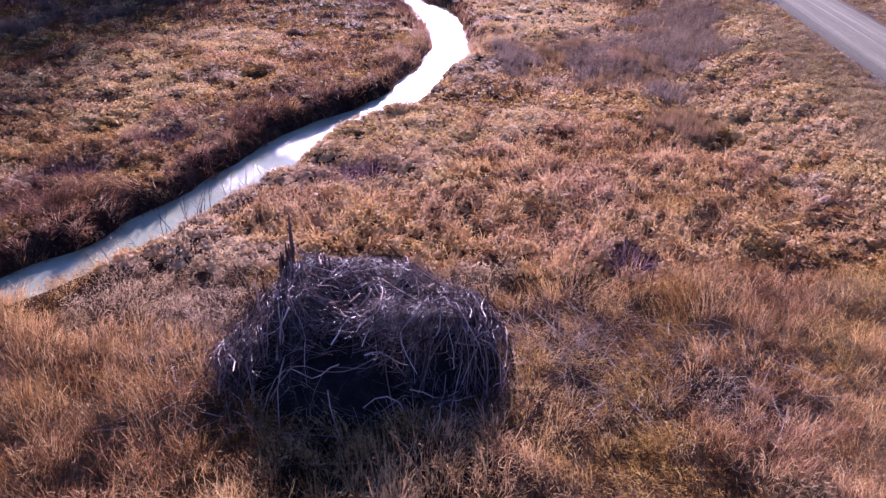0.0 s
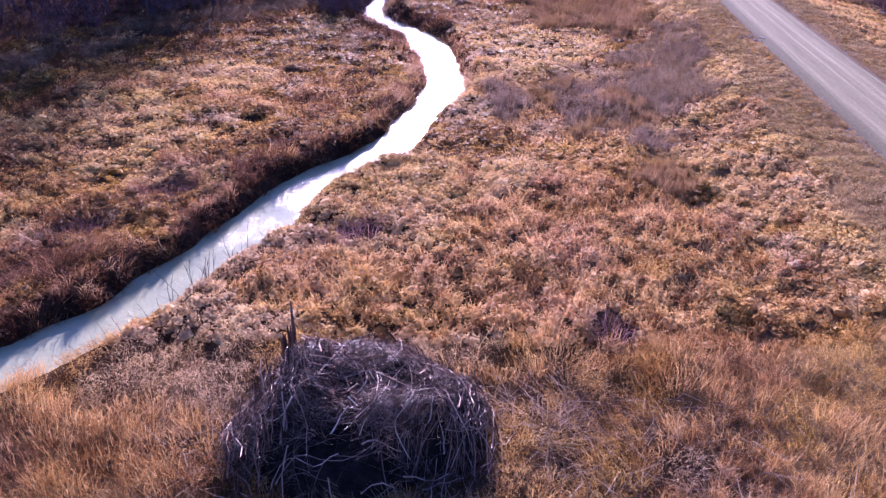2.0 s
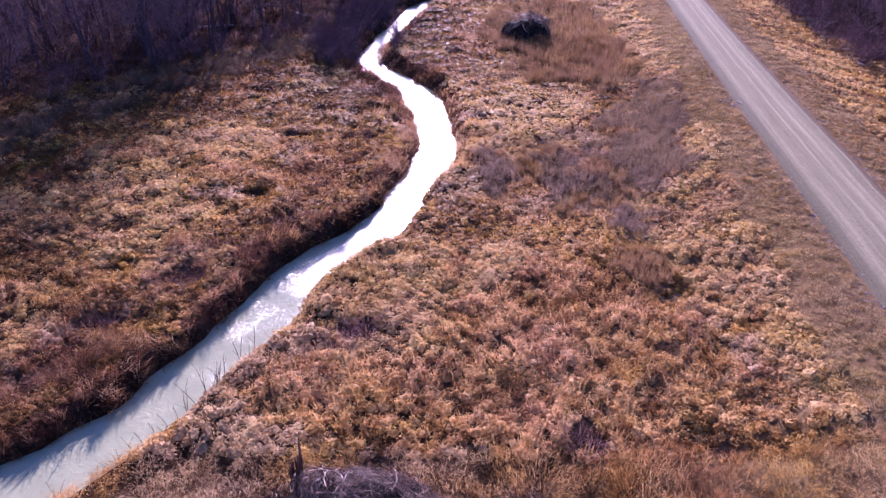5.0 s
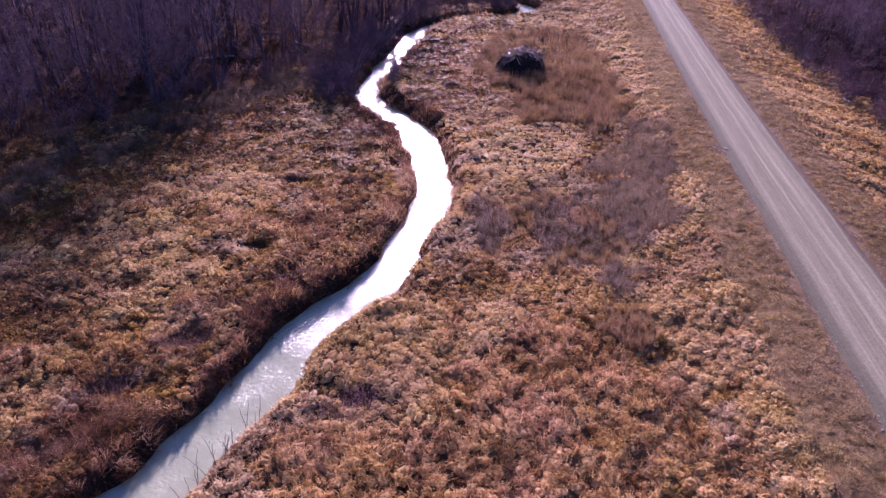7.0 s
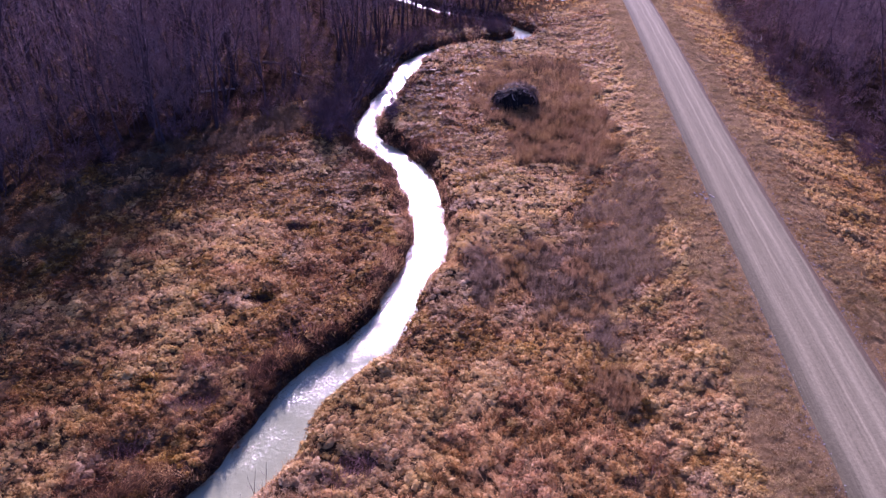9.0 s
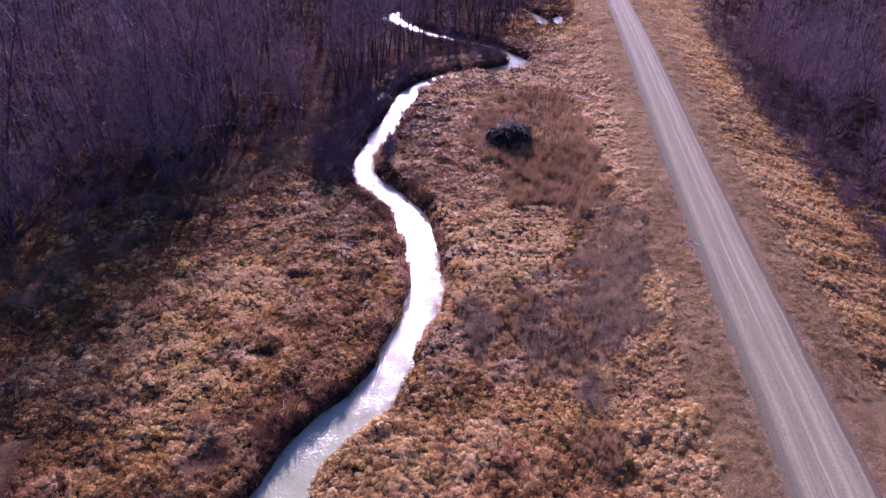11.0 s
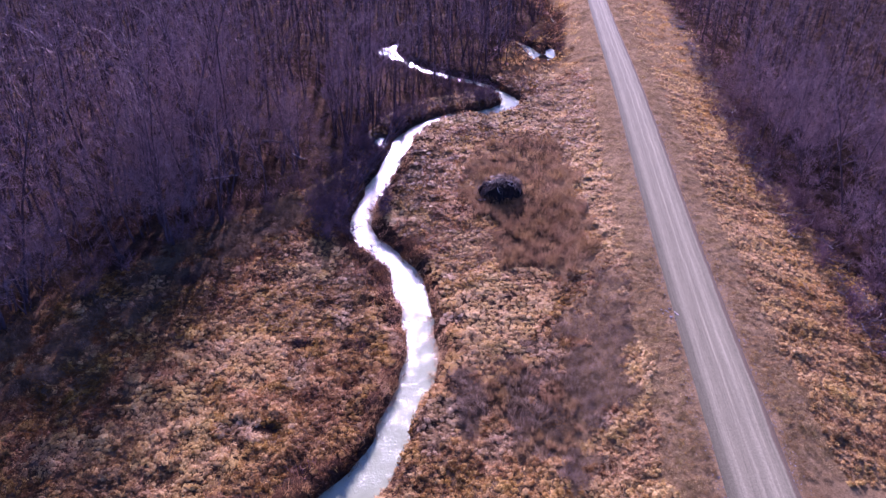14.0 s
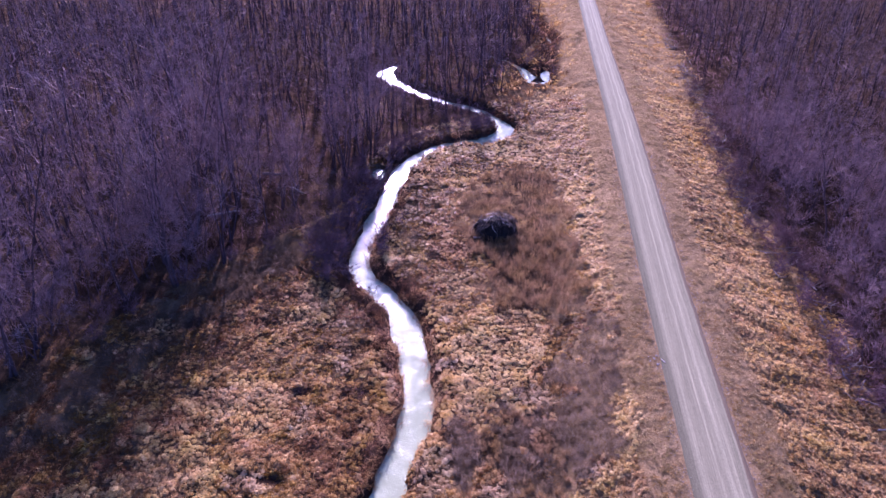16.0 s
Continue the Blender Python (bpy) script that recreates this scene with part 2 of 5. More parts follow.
M_LOG = rough_material("grey_log", [(0.09, 0.07, 0.063), (0.23, 0.187, 0.168), (0.42, 0.36, 0.325)], 2.5, bump=0.5, per_object=0.4, stretch=(1, 1, 0.2))
M_STONE = rough_material("road_stone", [(0.16, 0.145, 0.14), (0.30, 0.275, 0.265), (0.46, 0.43, 0.41)], 4.0, bump=0.2, per_island=0.5)


# ---------------------------------------------------------------- mesh helpers
RNG = np.random.default_rng(7)


def mesh_of(name, verts, faces, mat, smooth=False, tone=None):
    """A mesh from arrays: faces all of one size."""
    verts, faces = np.asarray(verts, np.float32), np.asarray(faces, np.int32)
    me = bpy.data.meshes.new(name)
    me.vertices.add(len(verts))
    me.vertices.foreach_set("co", verts.ravel())
    n, k = faces.shape
    me.loops.add(n * k)
    me.loops.foreach_set("vertex_index", faces.ravel())
    me.polygons.add(n)
    me.polygons.foreach_set("loop_start", np.arange(0, n * k, k, dtype=np.int32))
    me.polygons.foreach_set("use_smooth", np.full(n, smooth))
    me.update(calc_edges=True)
    if tone is not None:
        me.attributes.new("tone", "FLOAT", "FACE").data.foreach_set("value", np.asarray(tone, np.float32))
    if mat:
        me.materials.append(mat)
    return me


def part(name, me, parent, label="", m=None):
    ob = new(name, me)
    ob.parent = parent
    if m is not None:
        ob.matrix_basis = m
    return tagged(ob, label) if label else ob


class Bag:
    """Gathers tubes and blades into one array mesh of quads."""

    def __init__(self):
        self.v, self.f, self.t, self.n = [], [], [], 0

    def add(self, v, f, tone=None):
        if tone is not None:
            self.t.append(np.asarray(tone, float))
        self.v.append(np.asarray(v, float))
        self.f.append(np.asarray(f, int) + self.n)
        self.n += len(v)

    def tube(self, pts, radii, sides=4):
        pts, radii = np.asarray(pts, float), np.asarray(radii, float)
        k = len(pts)
        way = np.gradient(pts, axis=0)
        way /= np.linalg.norm(way, axis=1)[:, None] + 1e-9
        ref = np.array([0.0, 0, 1]) if abs(way[:, 2]).mean() < 0.8 else np.array([1.0, 0, 0])
        u = np.cross(way, ref)
        u /= np.linalg.norm(u, axis=1)[:, None] + 1e-9
        w = np.cross(way, u)
        ang = np.arange(sides) / sides * 2 * np.pi
        ring = u[:, None] * np.cos(ang)[None, :, None] + w[:, None] * np.sin(ang)[None, :, None]
        v = (pts[:, None] + ring * radii[:, None, None]).reshape(-1, 3)
        i, j = np.meshgrid(np.arange(k - 1), np.arange(sides), indexing="ij")
        j2 = (j + 1) % sides
        f = np.stack([i * sides + j, i * sides + j2, (i + 1) * sides + j2, (i + 1) * sides + j], -1).reshape(-1, 4)
        caps = [[0, 1, 2, 3 % sides], [(k - 1) * sides + 3 % sides, (k - 1) * sides + 2, (k - 1) * sides + 1, (k - 1) * sides]] if sides == 4 else []
        self.add(v, np.vstack([f, caps]) if caps else f)

    def arrays(self):
        return np.vstack(self.v), np.vstack(self.f)

    def mesh(self, name, mat, smooth=False):
        return mesh_of(name, *self.arrays(), mat, smooth, np.concatenate(self.t) if self.t else None)


def blade_arrays(base, length, width, azimuth, tilt, bend, rng):
    """Diamond blades, bent at mid-length. tilt and bend in radians from the upright."""
    n = len(base)
    out = np.stack([np.cos(azimuth), np.sin(azimuth), np.zeros(n)], 1)

    def way(ang):
        return out * np.sin(ang)[:, None] + np.array([0, 0, 1.0]) * np.cos(ang)[:, None]
    mid = base + way(tilt) * (length * 0.5)[:, None]
    tip = mid + way(tilt + bend) * (length * 0.5)[:, None]
    spin = rng.uniform(0, np.pi, n)
    side = np.stack([np.cos(spin), np.sin(spin), np.zeros(n)], 1) * (width * 0.5)[:, None]
    v = np.stack([base, mid + side, tip, mid - side], 1).reshape(-1, 3)
    f = np.arange(n * 4).reshape(-1, 4)
    return v, f


def fleck_arrays(at, way, length, width, rng):
    """Small free leaves: diamonds centred at a place."""
    n = len(at)
    side = np.cross(way, rng.normal(0, 1, (n, 3)))
    side /= np.linalg.norm(side, axis=1)[:, None] + 1e-9
    half, w = way * (length * 0.5)[:, None], side * (width * 0.5)[:, None]
    curl = np.cross(way, side) * (length * rng.uniform(-0.2, 0.2, n))[:, None]
    v = np.stack([at - half, at + w + curl, at + half, at - w + curl], 1).reshape(-1, 3)
    return v, np.arange(n * 4).reshape(-1, 4)


def lump_arrays(at, radius, high, rng, sides=9):
    """Matted heaps of grass: uneven low domes, wider than high."""
    n = len(at)
    rings = np.array([(1.0, -0.12), (0.98, 0.3), (0.8, 0.68), (0.48, 0.93), (0.1, 1.0)])
    k = len(rings)
    ang = (np.arange(sides) / sides * 2 * np.pi)[None, None] + rng.uniform(0, 6.28, n)[:, None, None] + rng.normal(0, 0.12, (n, k, sides))
    rough = 1 + rng.normal(0, 0.22, (n, k, sides))
    rho = rings[None, :, None, 0] * rough * radius[:, None, None] * (1 + 0.22 * np.cos(ang * 2 + rng.uniform(0, 6.28, n)[:, None, None]))
    z = rings[None, :, None, 1] * high[:, None, None] * (1 + rng.normal(0, 0.2, (n, k, sides)))
    v = np.stack([at[:, None, None, 0] + rho * np.cos(ang), at[:, None, None, 1] + rho * np.sin(ang), at[:, None, None, 2] + z], -1).reshape(-1, 3)
    i, j = np.meshgrid(np.arange(k - 1), np.arange(sides), indexing="ij")
    j2 = (j + 1) % sides
    f = np.stack([i * sides + j, i * sides + j2, (i + 1) * sides + j2, (i + 1) * sides + j], -1).reshape(-1, 4)
    return v, (f[None] + (np.arange(n) * k * sides)[:, None, None]).reshape(-1, 4), len(f)


TABLE = np.random.default_rng(11).random((256, 256))


def vnoise(x, y, scale, seed=0):
    """Smooth value noise, 0 to 1; scale: metres a cell."""
    x, y = np.asarray(x) / scale + seed * 17.3, np.asarray(y) / scale + seed * 31.7
    i, j = np.floor(x).astype(int), np.floor(y).astype(int)
    u, v = x - i, y - j
    u, v = u * u * (3 - 2 * u), v * v * (3 - 2 * v)
    t = lambda a, b: TABLE[a & 255, b & 255]
    return (t(i, j) * (1 - u) + t(i + 1, j) * u) * (1 - v) + (t(i, j + 1) * (1 - u) + t(i + 1, j + 1) * u) * v


def step(x, a, b):
    t = np.clip((x - a) / (b - a), 0, 1)
    return t * t * (3 - 2 * t)


def smooth_line(points, per=6):
    """Catmull-Rom through the points."""
    p = np.array(points, float)
    p = np.vstack([2 * p[0] - p[1], p, 2 * p[-1] - p[-2]])
    t = np.arange(per) / per
    rows = []
    for a, b, c, d in zip(p[:-3], p[1:-2], p[2:-1], p[3:]):
        rows.append(0.5 * (2 * b + (c - a) * t[:, None] + (2 * a - 5 * b + 4 * c - d) * (t ** 2)[:, None] + (3 * b - a - 3 * c + d) * (t ** 3)[:, None]))
    return np.vstack(rows + [p[-2:-1]])


def from_line(x, y, line):
    """Distance to the polyline, the side of it (plus: right of its course) and its third column at the nearest place."""
    x, y = np.asarray(x, float), np.asarray(y, float)
    best = np.full(x.shape, 1e9)
    side, extra = np.zeros(x.shape), np.zeros(x.shape)
    for a, b in zip(line[:-1], line[1:]):
        dx, dy = b[0] - a[0], b[1] - a[1]
        t = np.clip(((x - a[0]) * dx + (y - a[1]) * dy) / (dx * dx + dy * dy + 1e-12), 0, 1)
        ex, ey = x - a[0] - t * dx, y - a[1] - t * dy
        d = np.hypot(ex, ey)
        near = d < best
        best = np.where(near, d, best)
        side = np.where(near, np.sign(ex * dy - ey * dx), side)
        extra = np.where(near, a[2] + t * (b[2] - a[2]), extra)
    return best, side, extra


def inside(x, y, poly):
    x, y = np.asarray(x), np.asarray(y)
    hit = np.zeros(x.shape, bool)
    for (ax, ay), (bx, by) in zip(poly, poly[1:] + poly[:1]):
        cross = ((ay > y) != (by > y)) & (x < (bx - ax) * (y - ay) / (by - ay + 1e-12) + ax)
        hit ^= cross
    return hit


# ---------------------------------------------------------------- plan
WATER_Z, ROAD_Z = -0.9, 1.3
CREEK = smooth_line([(-60, -4, 1.3), (-30, 6, 1.2), (-16, 9.6, 1.5), (-10.85, 12.6, 1.28), (-9.3, 14.3, 1.1), (-8.05, 16.1, 0.95), (-7, 18.4, 0.9), (-6.05, 20.5, 0.95),
                     (-5.25, 22.9, 0.89), (-4.05, 24.7, 0.89), (-2.65, 26.4, 0.84), (-1.65, 28.6, 0.74), (-0.95, 31, 0.69), (-0.15, 33.6, 0.69), (0.4, 36, 0.69),
                     (0.3, 38.5, 0.74), (-0.05, 41.5, 0.89), (-0.45, 44, 0.94), (-1.25, 46.6, 0.79), (-2.6, 49, 0.72), (-4.2, 51.2, 0.72), (-4.9, 53.6, 0.7),
                     (-4.6, 56.5, 0.55), (-4.1, 59.2, 0.55), (-3, 63.7, 0.65), (-1.8, 70.3, 0.7), (-0.3, 74.4, 0.6), (1.2, 76.6, 0.5), (4, 78.8, 0.5), (8.2, 79.9, 0.8),
                     (10.6, 81.4, 0.9), (11.6, 83.3, 0.8), (11.1, 85.8, 0.45), (8.9, 89.8, 0.4), (4.4, 93.4, 0.4), (0.9, 96.4, 0.4), (-2.2, 101.2, 0.6), (-4.2, 104.5, 0.95),
                     (-3.5, 108.2, 0.5), (2, 112, 0.12), (9, 116, 0.12), (14.2, 112.5, 0.3), (17.0, 107.2, 0.4), (18.4, 100.8, 1.0), (20.6, 107, 0.2), (23.0, 118, 0.14),
                     (23.7, 124, 0.22), (20, 150, 0.12), (0, 190, 0.6), (-30, 300, 0.6)], 5)
ROAD = smooth_line([(-8.63, -160, 1.87), (5.37, -60, 1.87), (11.07, -20, 1.87), (13.87, 0, 1.87), (15.99, 15.4, 1.87), (20.07, 45, 1.87), (25.82, 83, 1.87), (30.27, 115, 1.78), (34.47, 144, 1.78), (49.57, 250, 1.78), (105.87, 650, 1.78)], 8)
POOL = (-3.7, 71.2)
WOOD_LEFT = [(-150, 12), (-70, 22), (-42, 24), (-32, 32), (-27.5, 38.5), (-24, 44), (-20, 49), (-15, 55), (-9, 61), (-5.8, 66), (-5.2, 72), (-2.8, 79), (2, 84), (8, 87.5), (11.5, 93),
             (12.5, 101), (16, 112), (21, 121), (21.5, 135), (28, 175), (60, 400), (-200, 400)]
WOOD_RIGHT = [(35, -60), (31.0, 20), (30.4, 36), (31.6, 45), (32.3, 54), (33.2, 64), (34.6, 72), (36.8, 85), (40, 100), (44, 125), (52, 175), (90, 400), (260, 400), (260, -60)]
LODGE, LODGE_FAR = (-1.5, 10.05), (7.7, 57.35)
# stands of one growth, by their outlines
WEEDS = [(9.8, 38.5), (13, 43), (15.4, 45), (16, 43), (14.7, 37.5), (13.9, 35), (13.5, 32.4), (12.9, 29.4), (10.9, 28.8), (10.3, 26.6), (9.7, 24.8), (8.3, 24.8),
         (8.3, 27), (8.7, 29.8), (8.9, 33), (8, 36.4)]
BROWNS = [(3.2, 28.2), (2.6, 31), (3.4, 33.6), (6.2, 34.4), (8.4, 36.6), (9.2, 33), (8.9, 29.6), (8.4, 26.6), (6.4, 27), (4.6, 27.8)]
REEDS = [(6.8, 66), (11.4, 71.5), (15.3, 69.8), (14.9, 64.4), (15.9, 61.3), (15.6, 57.2), (14, 52.8), (14.2, 50.8), (14.7, 47.9), (13.9, 45), (10.8, 44.5), (8, 45.4), (6, 46.3), (4.6, 50.9),
         (5.3, 53.9), (4.6, 57.3), (4.7, 63.8)]
STRAWS = [[(13.6, 82.7), (18.7, 88.5), (21.9, 86.8), (19.7, 69.5), (18.7, 60.8), (17.3, 51.5), (16.7, 46), (15.2, 44.7), (14.2, 45.6), (14.8, 48.2), (14.1, 52.6), (15.4, 55.9), (16.2, 61.4),
           (15, 64.9), (15.4, 70.4), (13.1, 74.8)],
          [(2.4, 50.8), (4.2, 51.4), (5.7, 49.3), (4.8, 47.3), (2.5, 47.3)],
          [(3.8, 44.6), (6.7, 44.9), (10.9, 44.9), (10.8, 42.9), (8.8, 39.7), (7.3, 36.5), (6.6, 34.2), (2.8, 33.7), (2.9, 39.1)],
          [(14, 36.6), (15.1, 35.8), (14.6, 32), (13.2, 31.8), (13.3, 34.4)],
          [(10.3, 28.2), (13.1, 30.6), (13.8, 29.8), (13.3, 25.5), (12.4, 20), (8.9, 17.4), (9.4, 21.5), (9.1, 25)]]
# wet hollows, their shade also put into dark soil and thin litter: x, y, radii
HOLLOWS = [(-7.5, 37.1, 0.75, 0.6), (-3.1, 36.9, 0.6, 0.5), (-8.5, 29.6, 0.95, 0.6), (-4.1, 32.8, 0.5, 0.45), (-2.0, 18.2, 0.55, 0.4), (-9.4, 22.4, 0.8, 0.6), (-16.8, 44.9, 0.8, 0.7),
           (-2.9, 17.3, 0.45, 0.3), (-11.4, 19.6, 0.7, 0.5), (7.6, 17.2, 0.4, 0.3), (4.4, 13.4, 0.5, 0.3), (-6.2, 26.4, 0.5, 0.4)]


def plain_height(x, y):
    """Ground without tussocks."""
    x, y = np.asarray(x, float), np.asarray(y, float)
    z = (vnoise(x, y, 9, 1) - 0.5) * 0.24 + (vnoise(x, y, 3.2, 2) - 0.5) * 0.14
    z += 0.28 * np.exp(-((x + 0.5) ** 2 + (y - 12) ** 2) / 90)
    dc, side, half = from_line(x, y, CREEK)
    z -= np.where(side < 0, 0.5 + 0.15 * (1 - step(y, 17, 22)), 0.0) + np.where(side > 0, 0.16 * step(y, 18, 32), 0.0)
    far = step(np.hypot(x, y - 60), 140, 500)
    z = z * (1 - far)
    dr, road_side, road_half = from_line(x, y, ROAD)
    reach = np.where(road_side > 0, 9.0, 6.5)
    lift = 1 - step(dr, road_half + 0.25, road_half + reach)
    z = z * (1 - lift) + (ROAD_Z - 0.03) * lift
    edge = dc - half - (vnoise(x, y, 1.6, 3) - 0.5) * 0.5
    wide = np.where(side < 0, 0.45, 1.4)
    cut = (1 - step(edge, -0.15, wide)) * step(half, 0.1, 0.28)
    cut = np.where(dr < 6, cut * step(dr, 3, 6), cut)
    z = z * (1 - cut) + (WATER_Z - 0.35) * cut
    dp = np.hypot((x - POOL[0]) / 0.7, (y - POOL[1]) / 1.4)
    return z - np.where(dp < 1.6, (1 - step(dp, 0.8, 1.6)) * (z - WATER_Z + 0.3), 0)


def spaced(start, stop, first, growth=1.0):
    out, s = [start], first
    while out[-1] < stop:
        out.append(out[-1] + s)
        s *= growth
    return out


XS = np.array([-v for v in spaced(30, 2600, 0.5, 1.11)][::-1] + spaced(-29.7, 36, 0.42) + spaced(36.5, 2600, 0.5, 1.11))
YS = np.array([-v for v in spaced(-2.5, 2600, 0.5, 1.12)][::-1] + spaced(2.9, 66, 0.42) + spaced(66.6, 150, 0.8) + spaced(151, 3000, 1.0, 1.09))
GX, GY = np.meshgrid(XS, YS)
DR, SR, HR = from_line(GX, GY, ROAD)
DC, SC, HC = from_line(GX, GY, CREEK)
GZ = plain_height(GX, GY)
loose = step(DR, 2.6, 5.0) * step(DC - HC, 0.1, 0.8) * step(np.hypot((GX - POOL[0]) / 0.9, (GY - POOL[1]) / 1.8), 0.8, 1.6)
near_ring = np.where(np.hypot(GX, GY - 60) < 130, 1, 0)


def hummock(x, y):
    """How far the sward heaps up into tussocks here, 0 to 1."""
    return np.clip(0.5 + 1.35 * (0.62 * vnoise(x, y, 0.85, 4) + 0.38 * vnoise(x, y, 0.42, 5) - 0.5), 0, 1)


def swath(x, y):
    """Low wind-laid ridges of the grass beyond the track, 0 to 1."""
    along, over = 0.93 * x - 0.37 * y, 0.37 * x + 0.93 * y
    return np.clip(0.5 + 1.5 * (vnoise(along * 0.28, over, 0.55, 58) - 0.5), 0, 1)


stand = np.where(inside(GX, GY, WEEDS) | inside(GX, GY, BROWNS) | inside(GX, GY, REEDS), 0.3, 1.0)
GZ = GZ + (hummock(GX, GY) - 0.42) * 0.38 * loose * near_ring * stand * np.where(SR > 0, 0.4, 1.0)
GZ = GZ + (swath(GX, GY) - 0.5) * 0.17 * near_ring * (SR > 0) * step(DR - HR, 1.6, 3.5) * (1 - step(DR - HR, 11, 15))
for hx, hy, hrx, hry in HOLLOWS:
    GZ = GZ - 0.16 * np.exp(-((GX - hx) / hrx) ** 2 - ((GY - hy) / hry) ** 2)


def on_grid(grid, x, y):
    """Bilinear value of a ground grid."""
    i = np.clip(np.searchsorted(XS, x) - 1, 0, len(XS) - 2)
    j = np.clip(np.searchsorted(YS, y) - 1, 0, len(YS) - 2)
    u, v = (x - XS[i]) / (XS[i + 1] - XS[i]), (y - YS[j]) / (YS[j + 1] - YS[j])
    return (grid[j, i] * (1 - u) + grid[j, i + 1] * u) * (1 - v) + (grid[j + 1, i] * (1 - u) + grid[j + 1, i + 1] * u) * v


def ground_at(x, y):
    return on_grid(GZ, np.asarray(x, float), np.asarray(y, float))


# ---------------------------------------------------------------- ground, water, road
def build_ground():
    ny, nx = GX.shape
    v = np.stack([GX, GY, GZ], -1).reshape(-1, 3)
    i, j = np.meshgrid(np.arange(nx - 1), np.arange(ny - 1))
    f = np.stack([j * nx + i, j * nx + i + 1, (j + 1) * nx + i + 1, (j + 1) * nx + i], -1).reshape(-1, 4)
    me = mesh_of("ground", v, f, M_SOIL, True)
    dry = (1 - step(DR - HR, 4.0, 9.0) * np.where(SR > 0, step(DR - HR, 9, 12), 1)) * step(DC - HC, 1.0, 2.5)
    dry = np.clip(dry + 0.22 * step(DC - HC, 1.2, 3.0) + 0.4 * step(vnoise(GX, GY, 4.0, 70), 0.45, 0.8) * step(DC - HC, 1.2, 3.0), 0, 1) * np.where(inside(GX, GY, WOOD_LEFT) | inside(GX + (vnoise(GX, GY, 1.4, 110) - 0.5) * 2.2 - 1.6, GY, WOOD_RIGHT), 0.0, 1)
    # soil darkened in front of the near lodge, its cast shadow put into colour
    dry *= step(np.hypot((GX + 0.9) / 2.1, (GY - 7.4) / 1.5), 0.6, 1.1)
    for hx, hy, hrx, hry in HOLLOWS:
        dry *= step(np.hypot((GX - hx) / hrx, (GY - hy) / hry), 0.7, 1.3)
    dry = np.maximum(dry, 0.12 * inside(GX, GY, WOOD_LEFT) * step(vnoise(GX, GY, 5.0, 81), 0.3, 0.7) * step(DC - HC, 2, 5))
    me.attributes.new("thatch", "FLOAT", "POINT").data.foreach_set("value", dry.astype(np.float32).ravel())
    tagged(new("ground", me), "brown marshy ground covered in dead plant litter", "ground", kind="structure")


def build_water():
    n = len(CREEK)
    way = np.gradient(CREEK[:, :2], axis=0)
    way /= np.linalg.norm(way, axis=1)[:, None]
    right = np.stack([way[:, 1], -way[:, 0]], 1)
    bag = Bag()
    across = np.linspace(-1, 1, 5)
    wide = CREEK[:, 2] + np.minimum(0.75, CREEK[:, 2] * 1.1)
    v = CREEK[:, None, :2] + right[:, None] * (across[None, :, None] * wide[:, None, None])
    v = np.concatenate([v, np.full((n, 5, 1), WATER_Z)], 2).reshape(-1, 3)
    i, j = np.meshgrid(np.arange(n - 1), np.arange(4), indexing="ij")
    bag.add(v, np.stack([i * 5 + j, i * 5 + j + 1, (i + 1) * 5 + j + 1, (i + 1) * 5 + j], -1).reshape(-1, 4)[:, ::-1])
    tagged(new("creek_water", bag.mesh("creek_water", M_WATER, True)), "narrow winding creek glinting white in the low sun", "water", kind="structure")
    ang = np.arange(16) / 16 * 2 * np.pi
    ring = np.stack([POOL[0] + np.cos(ang) * 1.0, POOL[1] + np.sin(ang) * 2.0, np.full(16, WATER_Z)], 1)
    bm = bmesh.new()
    bm.faces.new([bm.verts.new(p) for p in ring])
    me = bpy.data.meshes.new("pool_water")
    bm.to_mesh(me)
    bm.free()
    me.materials.append(M_WATER)
    tagged(new("pool_water", me), "small still pool beside the creek under bare trees", "water", kind="structure")


def build_road():
    line = smooth_line(ROAD[::8], 30)
    n = len(line)
    way = np.gradient(line[:, :2], axis=0)
    way /= np.linalg.norm(way, axis=1)[:, None]
    right = np.stack([way[:, 1], -way[:, 0]], 1)
    across = np.linspace(-1.0, 1.0, 21)
    profile = 0.05 - 0.05 * across ** 2 - 0.035 * np.exp(-((np.abs(across) - 0.45) / 0.14) ** 2)
    profile[[0, -1]] = -0.06
    along = np.concatenate([[0], np.cumsum(np.linalg.norm(np.diff(line[:, :2], axis=0), axis=1))])
    half = line[:, 2]
    wob = (vnoise(along, along * 0, 0.8, 8) - 0.5) * 0.12
    w = half[:, None] * across[None] + wob[:, None] * (np.abs(across) > 0.9) * np.sign(across)
    v = line[:, None, :2] + right[:, None] * w[..., None]
    z = ROAD_Z + profile[None] + (vnoise(v[..., 0], v[..., 1], 0.7, 9) - 0.5) * 0.015
    v = np.concatenate([v, z[..., None]], 2).reshape(-1, 3)
    k = 21
    i, j = np.meshgrid(np.arange(n - 1), np.arange(k - 1), indexing="ij")
    f = np.stack([i * k + j, i * k + j + 1, (i + 1) * k + j + 1, (i + 1) * k + j], -1).reshape(-1, 4)[:, ::1]
    me = mesh_of("road", v, f, M_ROAD, True)
    uv = me.uv_layers.new(name="UVMap")
    uvs = np.stack([np.broadcast_to(across, (n, k)), np.broadcast_to(along[:, None], (n, k))], -1).reshape(-1, 2)
    uv.data.foreach_set("uv", uvs[f.ravel()].astype(np.float32).ravel())
    tagged(new("road", me), "straight pale gravel track with worn wheel ruts", "road", kind="structure")


build_ground()
build_water()
build_road()


